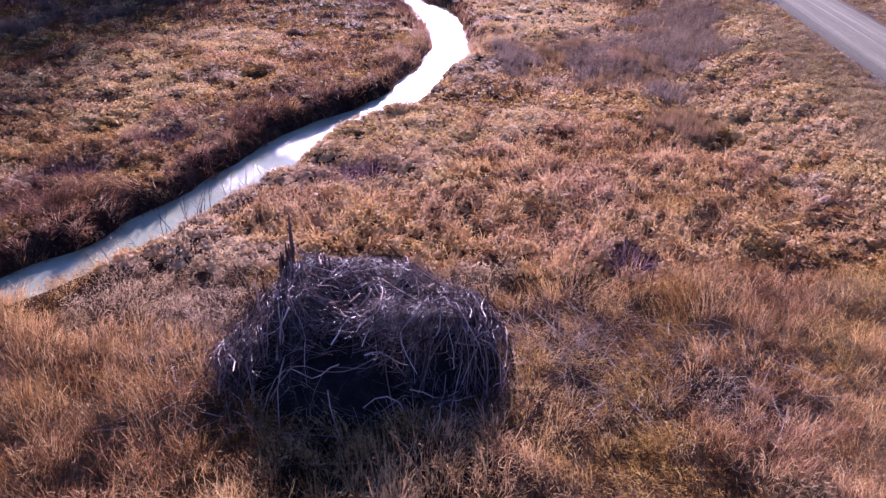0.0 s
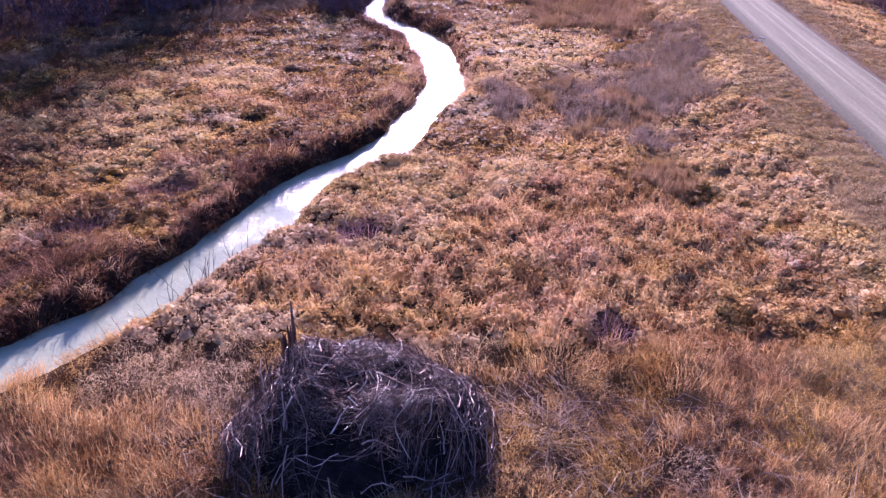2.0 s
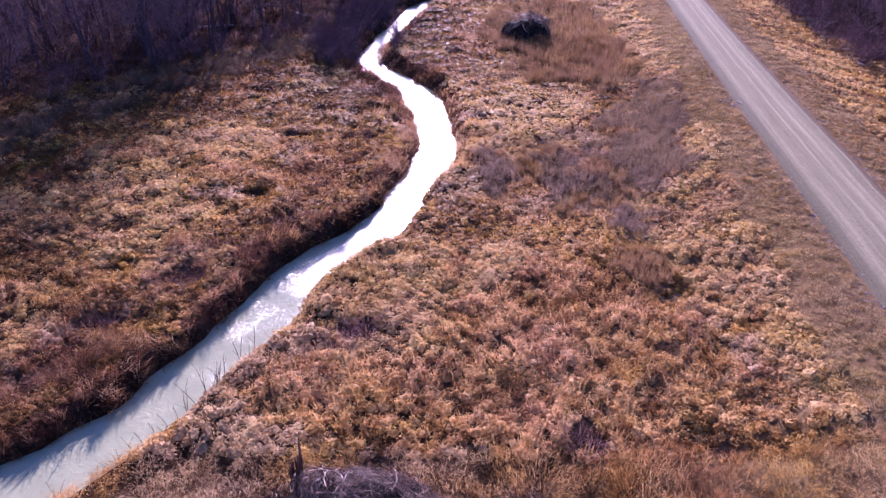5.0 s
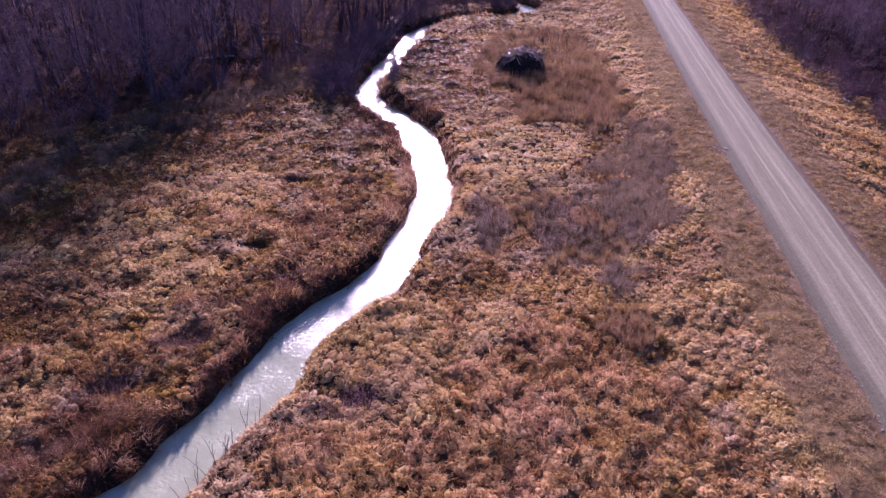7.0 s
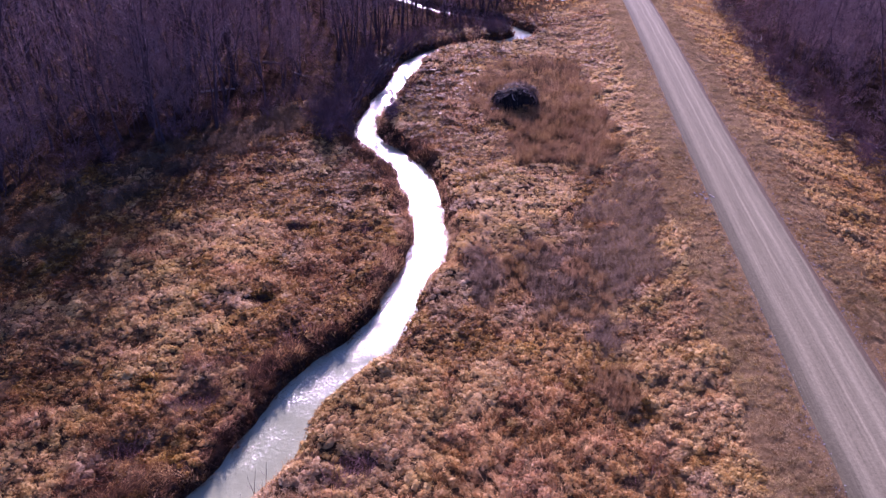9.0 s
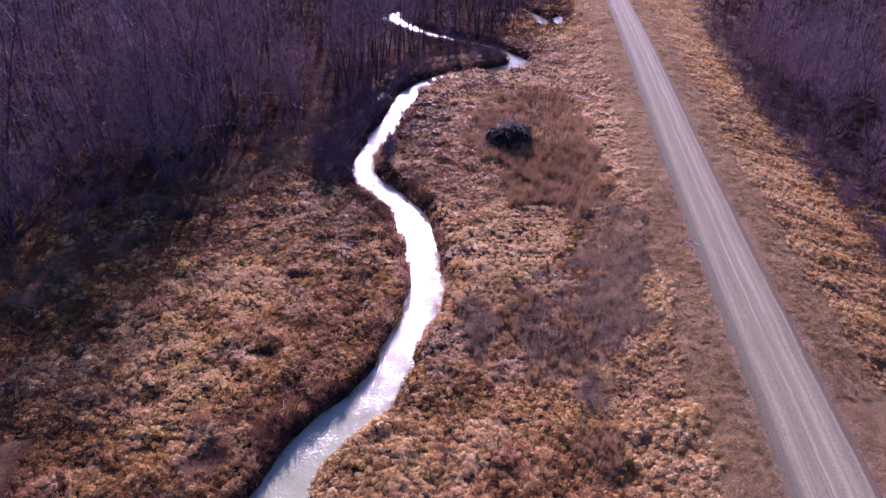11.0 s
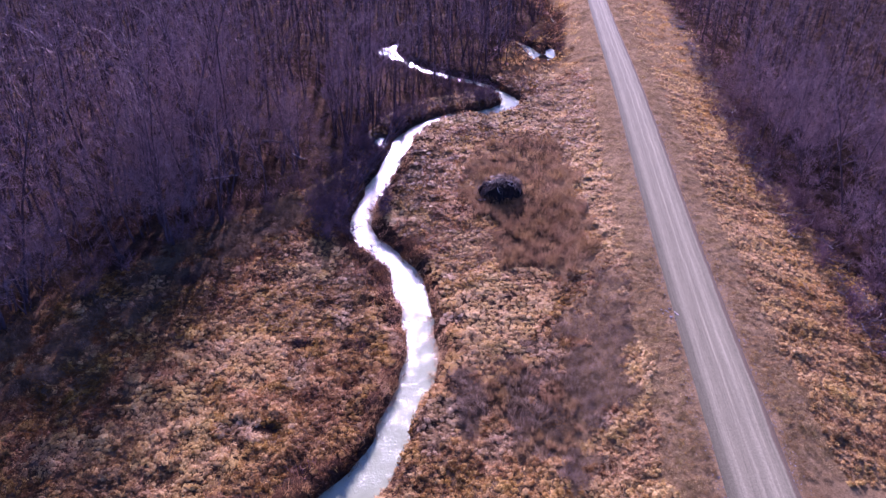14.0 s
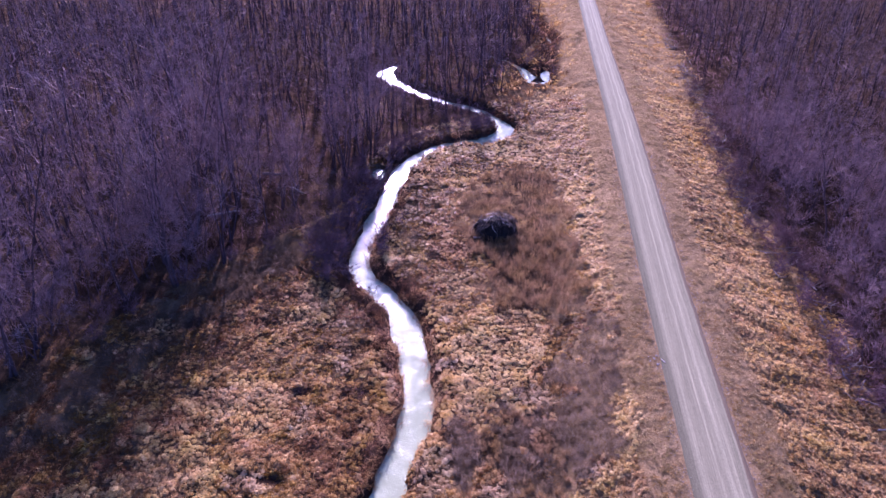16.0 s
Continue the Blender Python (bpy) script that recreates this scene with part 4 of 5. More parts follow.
def tree_bags(rng, height, stems, detail, low=0.3, girth=0.009, wide=0.36):
    """Bags of a leafless tree: stems, and limbs with twigs."""
    wood, crown = Bag(), Bag()
    twigs = []
    for s in range(stems):
        h = height * (1 if s == 0 else rng.uniform(0.65, 0.95))
        lean = rng.normal(0, 0.07 + 0.07 * (stems > 1), 2)
        t = np.linspace(0, 1, 8)
        bow = rng.normal(0, 0.035, 2)
        base = rng.normal(0, 0.14, 2) * (stems > 1)
        path = np.stack([base[0] + lean[0] * h * t + bow[0] * h * np.sin(t * 4), base[1] + lean[1] * h * t + bow[1] * h * np.sin(t * 3.3), h * t - 0.15], 1)
        path[1:-1, :2] += rng.normal(0, 0.05, (6, 2))
        r0 = h * girth * rng.uniform(0.8, 1.2)
        radii = r0 * (1 - t * 0.85)
        radii[0] *= 1.35
        wood.tube(path if detail > 1 else path[::3], radii if detail > 1 else radii[::3], 6 if detail > 1 else 3)
        limbs = int((13 if detail > 1 else 8) * rng.uniform(0.8, 1.2) / (1 if stems == 1 else 1.4))
        for i in range(limbs):
            f = low + (0.97 - low) * (i + rng.random()) / limbs
            at = np.array([np.interp(f, t, path[:, c]) for c in range(3)])
            az = rng.uniform(0, 2 * np.pi)
            up = rng.uniform(0.45, 1.0)
            way = unit(np.array([np.cos(az), np.sin(az), up]))
            ln = h * wide * (1.05 - 0.6 * f) * rng.uniform(0.6, 1.15)
            u = np.linspace(0, 1, 4)
            limb = at + way * (ln * u)[:, None] + np.array([0, 0, 1]) * (0.22 * ln * u ** 2)[:, None] + rng.normal(0, 0.06 * ln, (4, 3)) * u[:, None]
            if detail > 1:
                crown.tube(limb, r0 * 0.42 * (1 - f * 0.5) * (1 - 0.75 * u), 3)
            else:
                twigs.append((at, unit(limb[3] - at), np.linalg.norm(limb[3] - at), 0.03))
            for _ in range(7 if detail > 1 else 4):
                g = rng.uniform(0.25, 1)
                p = np.array([np.interp(g, u, limb[:, c]) for c in range(3)])
                w2 = unit(way + rng.normal(0, 0.65, 3) + np.array([0, 0, 0.35]))
                l2 = ln * rng.uniform(0.25, 0.5)
                twigs.append((p, w2, l2, 0.028))
                for _ in range(8 if detail > 1 else 4):
                    q = p + w2 * l2 * rng.uniform(0.3, 1.05)
                    twigs.append((q, unit(w2 + rng.normal(0, 0.85, 3) + np.array([0, 0, 0.25])), l2 * rng.uniform(0.25, 0.6), 0.018))
    p = np.array([t[0] for t in twigs])
    w = np.array([t[1] for t in twigs])
    ln = np.array([t[2] for t in twigs])
    wd = np.array([t[3] for t in twigs]) * (1.1 if detail > 1 else (1.9 if height > 3 else 0.9))
    side = np.cross(w, rng.normal(0, 1, w.shape))
    side /= np.linalg.norm(side, axis=1)[:, None]
    mid = p + w * (ln * 0.5)[:, None] + rng.normal(0, 0.16, w.shape) * ln[:, None]
    tip = p + w * ln[:, None]
    v = np.stack([p, mid + side * wd[:, None] * 0.5, tip, mid - side * wd[:, None] * 0.5], 1).reshape(-1, 3)
    crown.add(v, np.arange(len(v)).reshape(-1, 4))
    return wood, crown


def tree_thing(rng, name, height, stems, **more):
    wood, crown = tree_bags(rng, height, stems, 2, **more)
    root = new(name)
    part("trunk", wood.mesh("trunk", M_BARK, True), root)
    part("crown", crown.mesh("crown", M_BRANCH), root, "leafless crown of fine purplish-grey twigs")
    return root


def wood_places(poly, spacing, x0, x1, y0, y1, rng):
    nx, ny = int((x1 - x0) / spacing), int((y1 - y0) / spacing)
    i, j = np.meshgrid(np.arange(nx), np.arange(ny))
    x = x0 + (i.ravel() + rng.uniform(0.05, 0.95, nx * ny)) * spacing
    y = y0 + (j.ravel() + rng.uniform(0.05, 0.95, nx * ny)) * spacing
    fray = (vnoise(x, y, 4.0, 62) - 0.5) * 2.4 + (vnoise(x, y, 11.0, 63) - 0.5) * 2.4 - (1.2 if poly is WOOD_RIGHT else 0)
    ok = inside(x + fray, y + fray * (1 if poly is WOOD_LEFT else 0), poly) & (on_grid(DC, x, y) > on_grid(HC, x, y) + 0.9) & (np.hypot(x - POOL[0], y - POOL[1]) > 2.2)
    ok &= vnoise(x, y, 7, 60) + 0.5 * rng.random(len(x)) > 0.38
    return x[ok], y[ok]


def build_woods():
    rng = np.random.default_rng(21)
    tall = [tree_thing(rng, "bare_tree", rng.uniform(9.5, 13), 1 if i % 2 else int(rng.integers(2, 4)), low=0.34) for i in range(8)]
    low = [tree_thing(rng, "bare_sapling", rng.uniform(5.0, 7.5), int(rng.integers(2, 5)), low=0.15, girth=0.0065, wide=0.46) for _ in range(6)]
    for ob in tall:
        tagged(ob, "slender leafless grey-barked tree at the wood's edge", "tree", "bare trees along the clearing")
    for ob in low:
        tagged(ob, "multi-stemmed leafless sapling with fine purple-grey twigs", "tree", "bare saplings along the clearing")
    far_tall = [tree_bags(rng, rng.uniform(9, 13), 1, 1, low=0.36) for _ in range(9)]
    far_low = [tree_bags(rng, rng.uniform(4.5, 8), 2, 1, low=0.18, girth=0.0065, wide=0.46) for _ in range(7)]
    far_tall = [(w.arrays(), c.arrays()) for w, c in far_tall]
    far_low = [(w.arrays(), c.arrays()) for w, c in far_low]
    xl, yl = wood_places(WOOD_LEFT, 2.3, -95, 32, 15, 165, rng)
    xr, yr = wood_places(WOOD_RIGHT, 2.3, 31, 112, 0, 165, rng)
    xm, ym = wood_places(WOOD_LEFT, 3.1, -40, -18, 34, 62, rng)
    xl, yl = np.concatenate([xl, xm]), np.concatenate([yl, ym])
    x, y = np.concatenate([xl, xr]), np.concatenate([yl, yr])
    right = np.concatenate([np.zeros(len(xl), bool), np.ones(len(xr), bool)])
    seen = (np.abs(x - 5) < 16 + 0.68 * y) & (y < 152)
    # a thin stretch by the creek, where the low sun reaches the meadow
    seen &= ~((x > -16) & (x < -8.5) & (y < 84) & (rng.random(len(x)) < 0.4))
    x, y, right = x[seen], y[seen], right[seen]
    # the trees nearest the clearing stand alone
    cx, cy = np.where(right, 28, -2), np.where(right, y * 0.8 + 5, np.clip(y, 30, 70) - 12)
    rank = np.hypot(x - cx, (y - cy) * 0.8) + 0.25 * y
    order = np.argsort(rank)
    own, rest = order[:250], order[250:]
    used = set()
    for i in own:
        short = x[i] < -18 and y[i] < 62 and rng.random() < 0.5 or rng.random() < ((0.85 if x[i] < 37 + 0.12 * max(y[i] - 60, 0) else 0.5) if right[i] else 0.3)
        pool = low if short else tall
        k = int(rng.integers(len(pool)))
        z = float(ground_at(x[i], y[i]))
        s = rng.uniform(0.68, 1.2) * (0.82 if right[i] and not short else 1.14 if x[i] < -17 else 0.85 if x[i] < -5 and y[i] < 84 else 1.0)
        m = Matrix.Translation((x[i], y[i], z)) @ Matrix.Rotation(rng.uniform(0, 6.28), 4, "Z") @ Matrix.Diagonal((s, s, s * rng.uniform(0.92, 1.1), 1))
        first = pool[k]
        if first.name in used:
            ob = copy_thing(first, Matrix.Identity(4))
        else:
            used.add(first.name)
            ob = first
        ob.matrix_basis = m
    stem_bag, crown_bag = Bag(), Bag()
    for i in rest:
        pool = far_low if rng.random() < (0.6 if right[i] else 0.25) else far_tall
        (wv, wf), (cv, cf) = pool[int(rng.integers(len(pool)))]
        a, s = rng.uniform(0, 6.28), rng.uniform(0.65, 1.25) * (0.85 if right[i] else 1.1 if x[i] < -17 and y[i] < 80 else 1)
        c, sn = math.cos(a) * s, math.sin(a) * s
        turn = np.array([[c, -sn, 0], [sn, c, 0], [0, 0, s * rng.uniform(0.9, 1.1)]])
        at = np.array([x[i], y[i], float(ground_at(x[i], y[i]))])
        stem_bag.add(wv @ turn.T + at, wf)
        if y[i] > 98 or x[i] < -52:
            cv = cv.reshape(-1, 4, 3)[::2].reshape(-1, 3)
            cf = np.arange(len(cv)).reshape(-1, 4)
        crown_bag.add(cv @ turn.T + at, cf)
    root = tagged(new("far_woodland"), "dense leafless floodplain woodland receding into purple haze", "woodland", kind="stuff")
    part("trunk_mass", stem_bag.mesh("trunk_mass", M_BARK), root)
    part("crown_mass", crown_bag.mesh("crown_mass", M_BRANCH), root)


build_woods()


def build_shrubs():
    """Low twiggy thickets where the creek runs into the wood."""
    rng = np.random.default_rng(29)
    kinds, shapes = [], []
    far_stems, far_twigs = Bag(), Bag()
    for _ in range(4):
        wood, crown = tree_bags(rng, rng.uniform(1.5, 2.3), 5, 1, low=0.08, girth=0.007, wide=0.65)
        ob = new("bare_shrub")
        part("stem_clump", wood.mesh("stem_clump", M_BARK), ob)
        part("crown", crown.mesh("crown", M_SHRUB), ob, "tangle of fine dark twigs")
        kinds.append(ob)
        shapes.append((wood.arrays(), crown.arrays()))
    for ob in kinds:
        tagged(ob, "dense leafless shrub thicket at the wet wood edge", "shrub", "shrubs along creek and wood")
    spots = []
    for i in range(len(CREEK)):
        x, y, h = CREEK[i]
        if 51 < y < 122 and -8 < x < 22:
            d = CREEK[min(i + 1, len(CREEK) - 1)] - CREEK[i - 1]
            nx, ny = d[1] / math.hypot(d[0], d[1]), -d[0] / math.hypot(d[0], d[1])
            for side, share in ((-1, 0.95), (-1, 0.6), (1, 0.35 if y < 60 or y > 84 else 0.0)):
                if rng.random() < share:
                    off = side * (h + rng.uniform(1.0, 3.2))
                    spots.append((x + nx * off + rng.normal(0, 0.3), y + ny * off + rng.normal(0, 0.3)))
    for _ in range(16):
        spots.append((rng.uniform(-1, 9.5), rng.uniform(82.5, 89)))
    # the dark thicket that overhangs the left bank
    for _ in range(70):
        i = int(np.argmin(np.abs(CREEK[:, 1] - rng.uniform(55, 79))))
        spots.append((CREEK[i, 0] - CREEK[i, 2] - rng.uniform(0.8, 4.6), CREEK[i, 1] + rng.normal(0, 0.6)))
    # brush that leans out over the water
    for _ in range(26):
        i = int(np.argmin(np.abs(CREEK[:, 1] - rng.uniform(48, 80))))
        spots.append((CREEK[i, 0] - CREEK[i, 2] - rng.uniform(0.25, 0.8), CREEK[i, 1] + rng.normal(0, 0.4)))
    edge = smooth_line([(-40, 26, 0), (-32, 31.5, 0), (-27, 38, 0), (-23.5, 43.5, 0), (-19.5, 48.5, 0), (-14.5, 54.5, 0), (-9, 60, 0)], 10)[30:]
    for ex, ey, _ in edge:
        for _ in range(1 if rng.random() < 0.55 else 0):
            spots.append((ex + rng.normal(-0.6, 1.0), ey + rng.normal(0.4, 0.9)))
    edge = smooth_line([(30.2, 34, 0), (31.4, 46, 0), (32.1, 55, 0), (33, 64, 0), (34.4, 72, 0), (36.6, 85, 0), (39.8, 100, 0)], 11)
    for ex, ey, _ in edge:
        spots.append((ex + rng.normal(0.9, 0.7), ey + rng.normal(0, 0.4)))
        spots.append((ex + rng.normal(2.2, 1.0), ey + rng.normal(0, 0.8)))
        if rng.random() < 0.6:
            spots.append((ex + rng.normal(-0.3, 0.5), ey + rng.normal(0, 0.5)))
    used = set()
    for x, y in spots:
        if on_grid(DC, x, y) < on_grid(HC, x, y) + (0.2 if 46 < y < 82 else 0.7) or on_grid(DR, x, y) < 6:
            continue
        if math.hypot(x - POOL[0], (y - POOL[1]) * 0.7) < 1.7:
            continue
        if y > 80 or (x > 25 and rng.random() < 0.3):
            (wv, wf), (cv, cf) = shapes[int(rng.integers(4))]
            a, s = rng.uniform(0, 6.28), rng.uniform(0.7, 1.15)
            turn = np.array([[math.cos(a) * s, -math.sin(a) * s, 0], [math.sin(a) * s, math.cos(a) * s, 0], [0, 0, s]])
            at = np.array([x, y, float(ground_at(x, y))])
            far_stems.add(wv @ turn.T + at, wf)
            cv = cv.reshape(-1, 4, 3)[::2].reshape(-1, 3)
            far_twigs.add(cv @ turn.T + at, np.arange(len(cv)).reshape(-1, 4))
            continue
        first = kinds[int(rng.integers(4))]
        ob = copy_thing(first, Matrix.Identity(4)) if first.name in used else first
        used.add(first.name)
        s = rng.uniform(0.7, 1.15)
        ob.matrix_basis = Matrix.Translation((x, y, float(ground_at(x, y)))) @ Matrix.Rotation(rng.uniform(0, 6.28), 4, "Z") @ Matrix.Diagonal((s, s, s, 1))
    root = tagged(new("far_thicket"), "low dark leafless thicket along the far creek bends", "shrubs", kind="stuff")
    part("stem_mass", far_stems.mesh("stem_mass", M_BARK), root)
    part("twig_mass", far_twigs.mesh("twig_mass", M_SHRUB), root)


build_shrubs()


# ---------------------------------------------------------------- stick lodges
def curve_points(rng, length, k, bow, kink):
    """A bent stick along z: one sweep and some kinks."""
    t = np.linspace(-0.5, 0.5, k)
    sweep = rng.uniform(0, 2 * np.pi)
    bend = bow * length * (0.25 - t * t) * 4 * rng.uniform(0.3, 1)
    hook = rng.normal(0, 0.25) * length * np.maximum(t - 0.1, 0) ** 2 * 3
    p = np.stack([bend * np.cos(sweep), bend * np.sin(sweep) + hook, t * length], 1)
    p[1:-1] += rng.normal(0, kink * length, (k - 2, 3)) * np.array([1, 1, 0.3])
    return t, p


def mound(x, y, rx, ry, h, seed):
    """Height of the lodge: a steep shoulder on one side, a long slope on the other."""
    x, y = np.asarray(x, float), np.asarray(y, float)
    u = np.arctan2(y / ry, x / rx)
    rim = 1 + 0.06 * np.sin(3 * u + 2.1 * seed) + 0.05 * np.sin(5 * u + 0.7 * seed) + 0.03 * np.sin(9 * u)
    rho = np.hypot(x / rx, y / np.where(y < 0, ry * 1.06, ry)) / rim
    z = h * np.clip(1 - rho ** (2.35 + 0.4 * np.cos(u) + 0.2 * np.minimum(np.sin(u), 0)), 0, 1) ** 0.56
    z = z + ((vnoise(x, y, 0.9, seed) - 0.5) * 0.7 + (vnoise(x, y, 0.35, seed + 7) - 0.5) * 0.3) * np.clip(1.05 - rho, 0, 1) ** 0.5 * np.clip(rho + 0.3, 0, 1)
    # hollows between the sheaves
    for hx, hy, wide, deep in ((-0.45, -0.42, 0.24, 0.34), (-0.05, -0.05, 0.16, 0.2), (0.42, -0.1, 0.16, 0.16), (0.3, -0.62, 0.22, 0.22)):
        z = z - h * deep * (1.0 if rx > 2.3 else 0.3) * np.exp(-((x / rx - hx) ** 2 + (y / ry - hy) ** 2) / wide ** 2)
    return np.maximum(z, np.minimum(h * 0.05, z + 0.1))


def strands(rng, x, y, ang, length, k, shape, lift, curl):
    """Sticks bent over the mound: n rows of k places, walked over its surface."""
    n = len(x)
    rows, ds = [], length / (k - 1)
    for i in range(k):
        z = mound(x, y, *shape)
        rows.append(np.stack([x, y, z], 1))
        slope = (mound(x + np.cos(ang) * 0.05, y + np.sin(ang) * 0.05, *shape) - z) / 0.05
        run = ds / np.sqrt(1 + np.clip(slope, -3, 3) ** 2)
        x, y = x + np.cos(ang) * run, y + np.sin(ang) * run
        ang = ang + curl * ds + rng.normal(0, 0.22, n)
    p = np.stack(rows, 1)
    t = np.linspace(0, 1, k)[None, :, None]
    chord = p[:, :1] * (1 - t) + p[:, -1:] * t
    p[..., 2] = np.maximum(p[..., 2], 0.75 * p[..., 2] + 0.25 * chord[..., 2])
    p[..., 2] += (lift[:, None] + np.abs(rng.normal(0, 0.15, n))[:, None] * np.linspace(-1, 1, k)[None] ** 2)
    return p + rng.normal(0, 0.007, p.shape)


def bundles(rng, count, each, shape, seed, loose):
    """Places and courses of sticks that lie in sheaves, running down the flanks askew."""
    rx, ry = shape[0], shape[1]
    a, r = rng.uniform(0, 2 * np.pi, count * 3), np.sqrt(rng.random(count * 3)) * 0.96
    cx, cy = np.cos(a) * r * rx, np.sin(a) * r * ry * np.where(np.sin(a) < 0, 1.06, 1)
    # sheaves cluster and leave dark gaps
    # fewer low in front, where bare near-black core stands in for shade
    keep = np.argsort(-vnoise(cx + 5, cy + 9, 0.5, seed + 2) - 0.45 * rng.random(count * 3) + 0.5 * step(-cy / ry, 0.35, 0.9))[:count]
    cx, cy = cx[keep], cy[keep]
    askew = (vnoise(cx + 20, cy + 20, 1.1, seed + 3) - 0.5) * 4.6
    way = np.arctan2(cy / ry, cx / rx) + 1.57 + askew * 0.32 + rng.normal(0, 0.4, count) + np.pi * (rng.random(count) < 0.5)
    cx, cy, way = np.repeat(cx, each), np.repeat(cy, each), np.repeat(way, each)
    n = count * each
    back = rng.uniform(0.1, 0.75, n)
    return cx - np.cos(way) * back + rng.normal(0, loose, n), cy - np.sin(way) * back + rng.normal(0, loose, n), way + rng.normal(0, 0.3, n) + (rng.random(n) < 0.2) * rng.normal(0, 1.0, n)


def build_lodge(name, label, at, rx, ry, h, seed, sticks, twigs, peeled, thick):
    rng = np.random.default_rng(seed)
    z0 = float(ground_at(*at)) - 0.05
    root = tagged(new(name), label, "beaver lodge")
    root.matrix_basis = Matrix.Translation((at[0], at[1], z0))
    shape = (rx, ry, h, seed)
    nu, nv = 56, 16
    uu, rr = np.meshgrid(np.arange(nu) / nu * 2 * np.pi, np.linspace(1.02, 0.0, nv))
    x, y = np.cos(uu) * rr * rx, np.sin(uu) * rr * ry
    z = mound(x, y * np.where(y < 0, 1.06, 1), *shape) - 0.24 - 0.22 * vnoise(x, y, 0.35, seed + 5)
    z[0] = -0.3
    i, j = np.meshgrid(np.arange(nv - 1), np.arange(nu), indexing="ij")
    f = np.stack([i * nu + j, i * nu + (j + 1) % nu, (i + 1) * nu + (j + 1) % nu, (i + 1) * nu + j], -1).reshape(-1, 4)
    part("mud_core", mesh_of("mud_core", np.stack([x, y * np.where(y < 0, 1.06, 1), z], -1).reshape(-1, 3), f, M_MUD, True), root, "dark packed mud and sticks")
    each = 5
    x, y, way = bundles(rng, sticks // each, each, shape, seed, 0.13)
    n = len(x)
    p = strands(rng, x, y, way, rng.uniform(0.7, 1.9, n), 7, shape, rng.uniform(-0.05, 0.2, n), rng.normal(0, 1.2, n))
    t = np.linspace(0, 1, 7)
    for q in p:
        bag = Bag()
        bag.tube(q, rng.uniform(0.006, 0.017) * thick * (1.1 - 0.75 * t), 4)
        part("stick", bag.mesh("stick", M_STICK, True), root)
    if rx > 2.3:
        # strands standing and hanging over the steep shoulder
        for _ in range(34):
            a = rng.uniform(2.3, 4.0)
            r = rng.uniform(0.6, 0.98)
            x0, y0 = math.cos(a) * r * rx, math.sin(a) * r * ry
            hi = float(mound(x0, y0, *shape))
            u = np.linspace(0, 1, 6)
            q = np.array([x0, y0, hi - 0.3]) + np.stack([rng.normal(0.1, 0.2) * u, rng.normal(0.05, 0.2) * u, rng.uniform(0.5, 1.0) * u], 1) + rng.normal(0, 0.015, (6, 3))
            bag = Bag()
            bag.tube(q, rng.uniform(0.01, 0.024) * (1.1 - 0.8 * u), 4)
            part("stick", bag.mesh("stick", M_STICK, True), root)
    a, r = rng.uniform(np.pi * 1.05, np.pi * 1.95, peeled), rng.uniform(0.3, 0.85, peeled)
    p = strands(rng, np.cos(a) * r * rx, np.sin(a) * r * ry, rng.uniform(0, 6.28, peeled), rng.uniform(0.3, 0.8, peeled), 6, shape, np.full(peeled, 0.05), rng.normal(0, 0.8, peeled))
    for q in p:
        bag = Bag()
        bag.tube(q, 0.015 * thick * np.linspace(1.1, 0.5, 6), 4)
        part("peeled_stick", bag.mesh("peeled_stick", M_BARE), root, "pale barkless gnawed stick")
    if rx > 2.3:
        for x0, y0, turned, ln, sway, wide in ((0.25, 0.15, 4.5, 0.9, 0.13, 0.026), (1.1, -0.2, 4.6, 1.1, 0.16, 0.027), (-1.5, 0.5, 4.9, 0.6, 0.08, 0.026), (-0.75, 0.7, 4.0, 0.45, 0.06, 0.024), (0.75, -1.2, 3.6, 1.5, 0.12, 0.017),
                                               (-0.1, -1.5, 3.3, 1.3, 0.15, 0.017), (-1.2, -1.7, 0.2, 1.8, 0.12, 0.018), (0.3, -1.9, 0.1, 1.7, 0.15, 0.018), (-0.6, 1.0, 0.4, 1.6, 0.1, 0.016)):
            u = np.linspace(0, 1, 10)
            side = sway * np.sin(u * 7.0) * (0.4 + u)
            px, py = x0 + np.cos(turned) * u * ln - np.sin(turned) * side, y0 + np.sin(turned) * u * ln + np.cos(turned) * side
            bag = Bag()
            bag.tube(np.stack([px, py, mound(px, py, *shape) + 0.1 + 0.05 * np.sin(u * 9)], 1), 0.5 * wide * (1.1 - 0.6 * u), 5)
            part("peeled_stick", bag.mesh("peeled_stick", M_BARE if wide > 0.02 else M_STICK), root, "pale barkless gnawed stick" if wide > 0.02 else "long weathered grey stick")
        # a skirt of sticks strewn round the foot
        for _ in range(60):
            a = rng.uniform(np.pi * 0.95, np.pi * 2.05)
            r = rng.uniform(0.92, 1.14)
            u = np.linspace(0, 1, 6)
            ln, turned = rng.uniform(0.6, 1.6), a + 1.57 + rng.normal(0, 0.5)
            px = math.cos(a) * r * rx + math.cos(turned) * (u - 0.5) * ln + rng.normal(0, 0.03, 6)
            py = math.sin(a) * r * ry * 1.05 + math.sin(turned) * (u - 0.5) * ln + rng.normal(0, 0.03, 6)
            z = np.maximum(ground_at(at[0] + px, at[1] + py) - z0, mound(px, py, *shape)) + rng.uniform(0.03, 0.22)
            bag = Bag()
            bag.tube(np.stack([px, py, z], 1), rng.uniform(0.006, 0.014) * (1.1 - 0.7 * u), 4)
            part("stick", bag.mesh("stick", M_STICK, True), root)
    each = 11
    x, y, way = bundles(rng, twigs // each, each, shape, seed, 0.1)
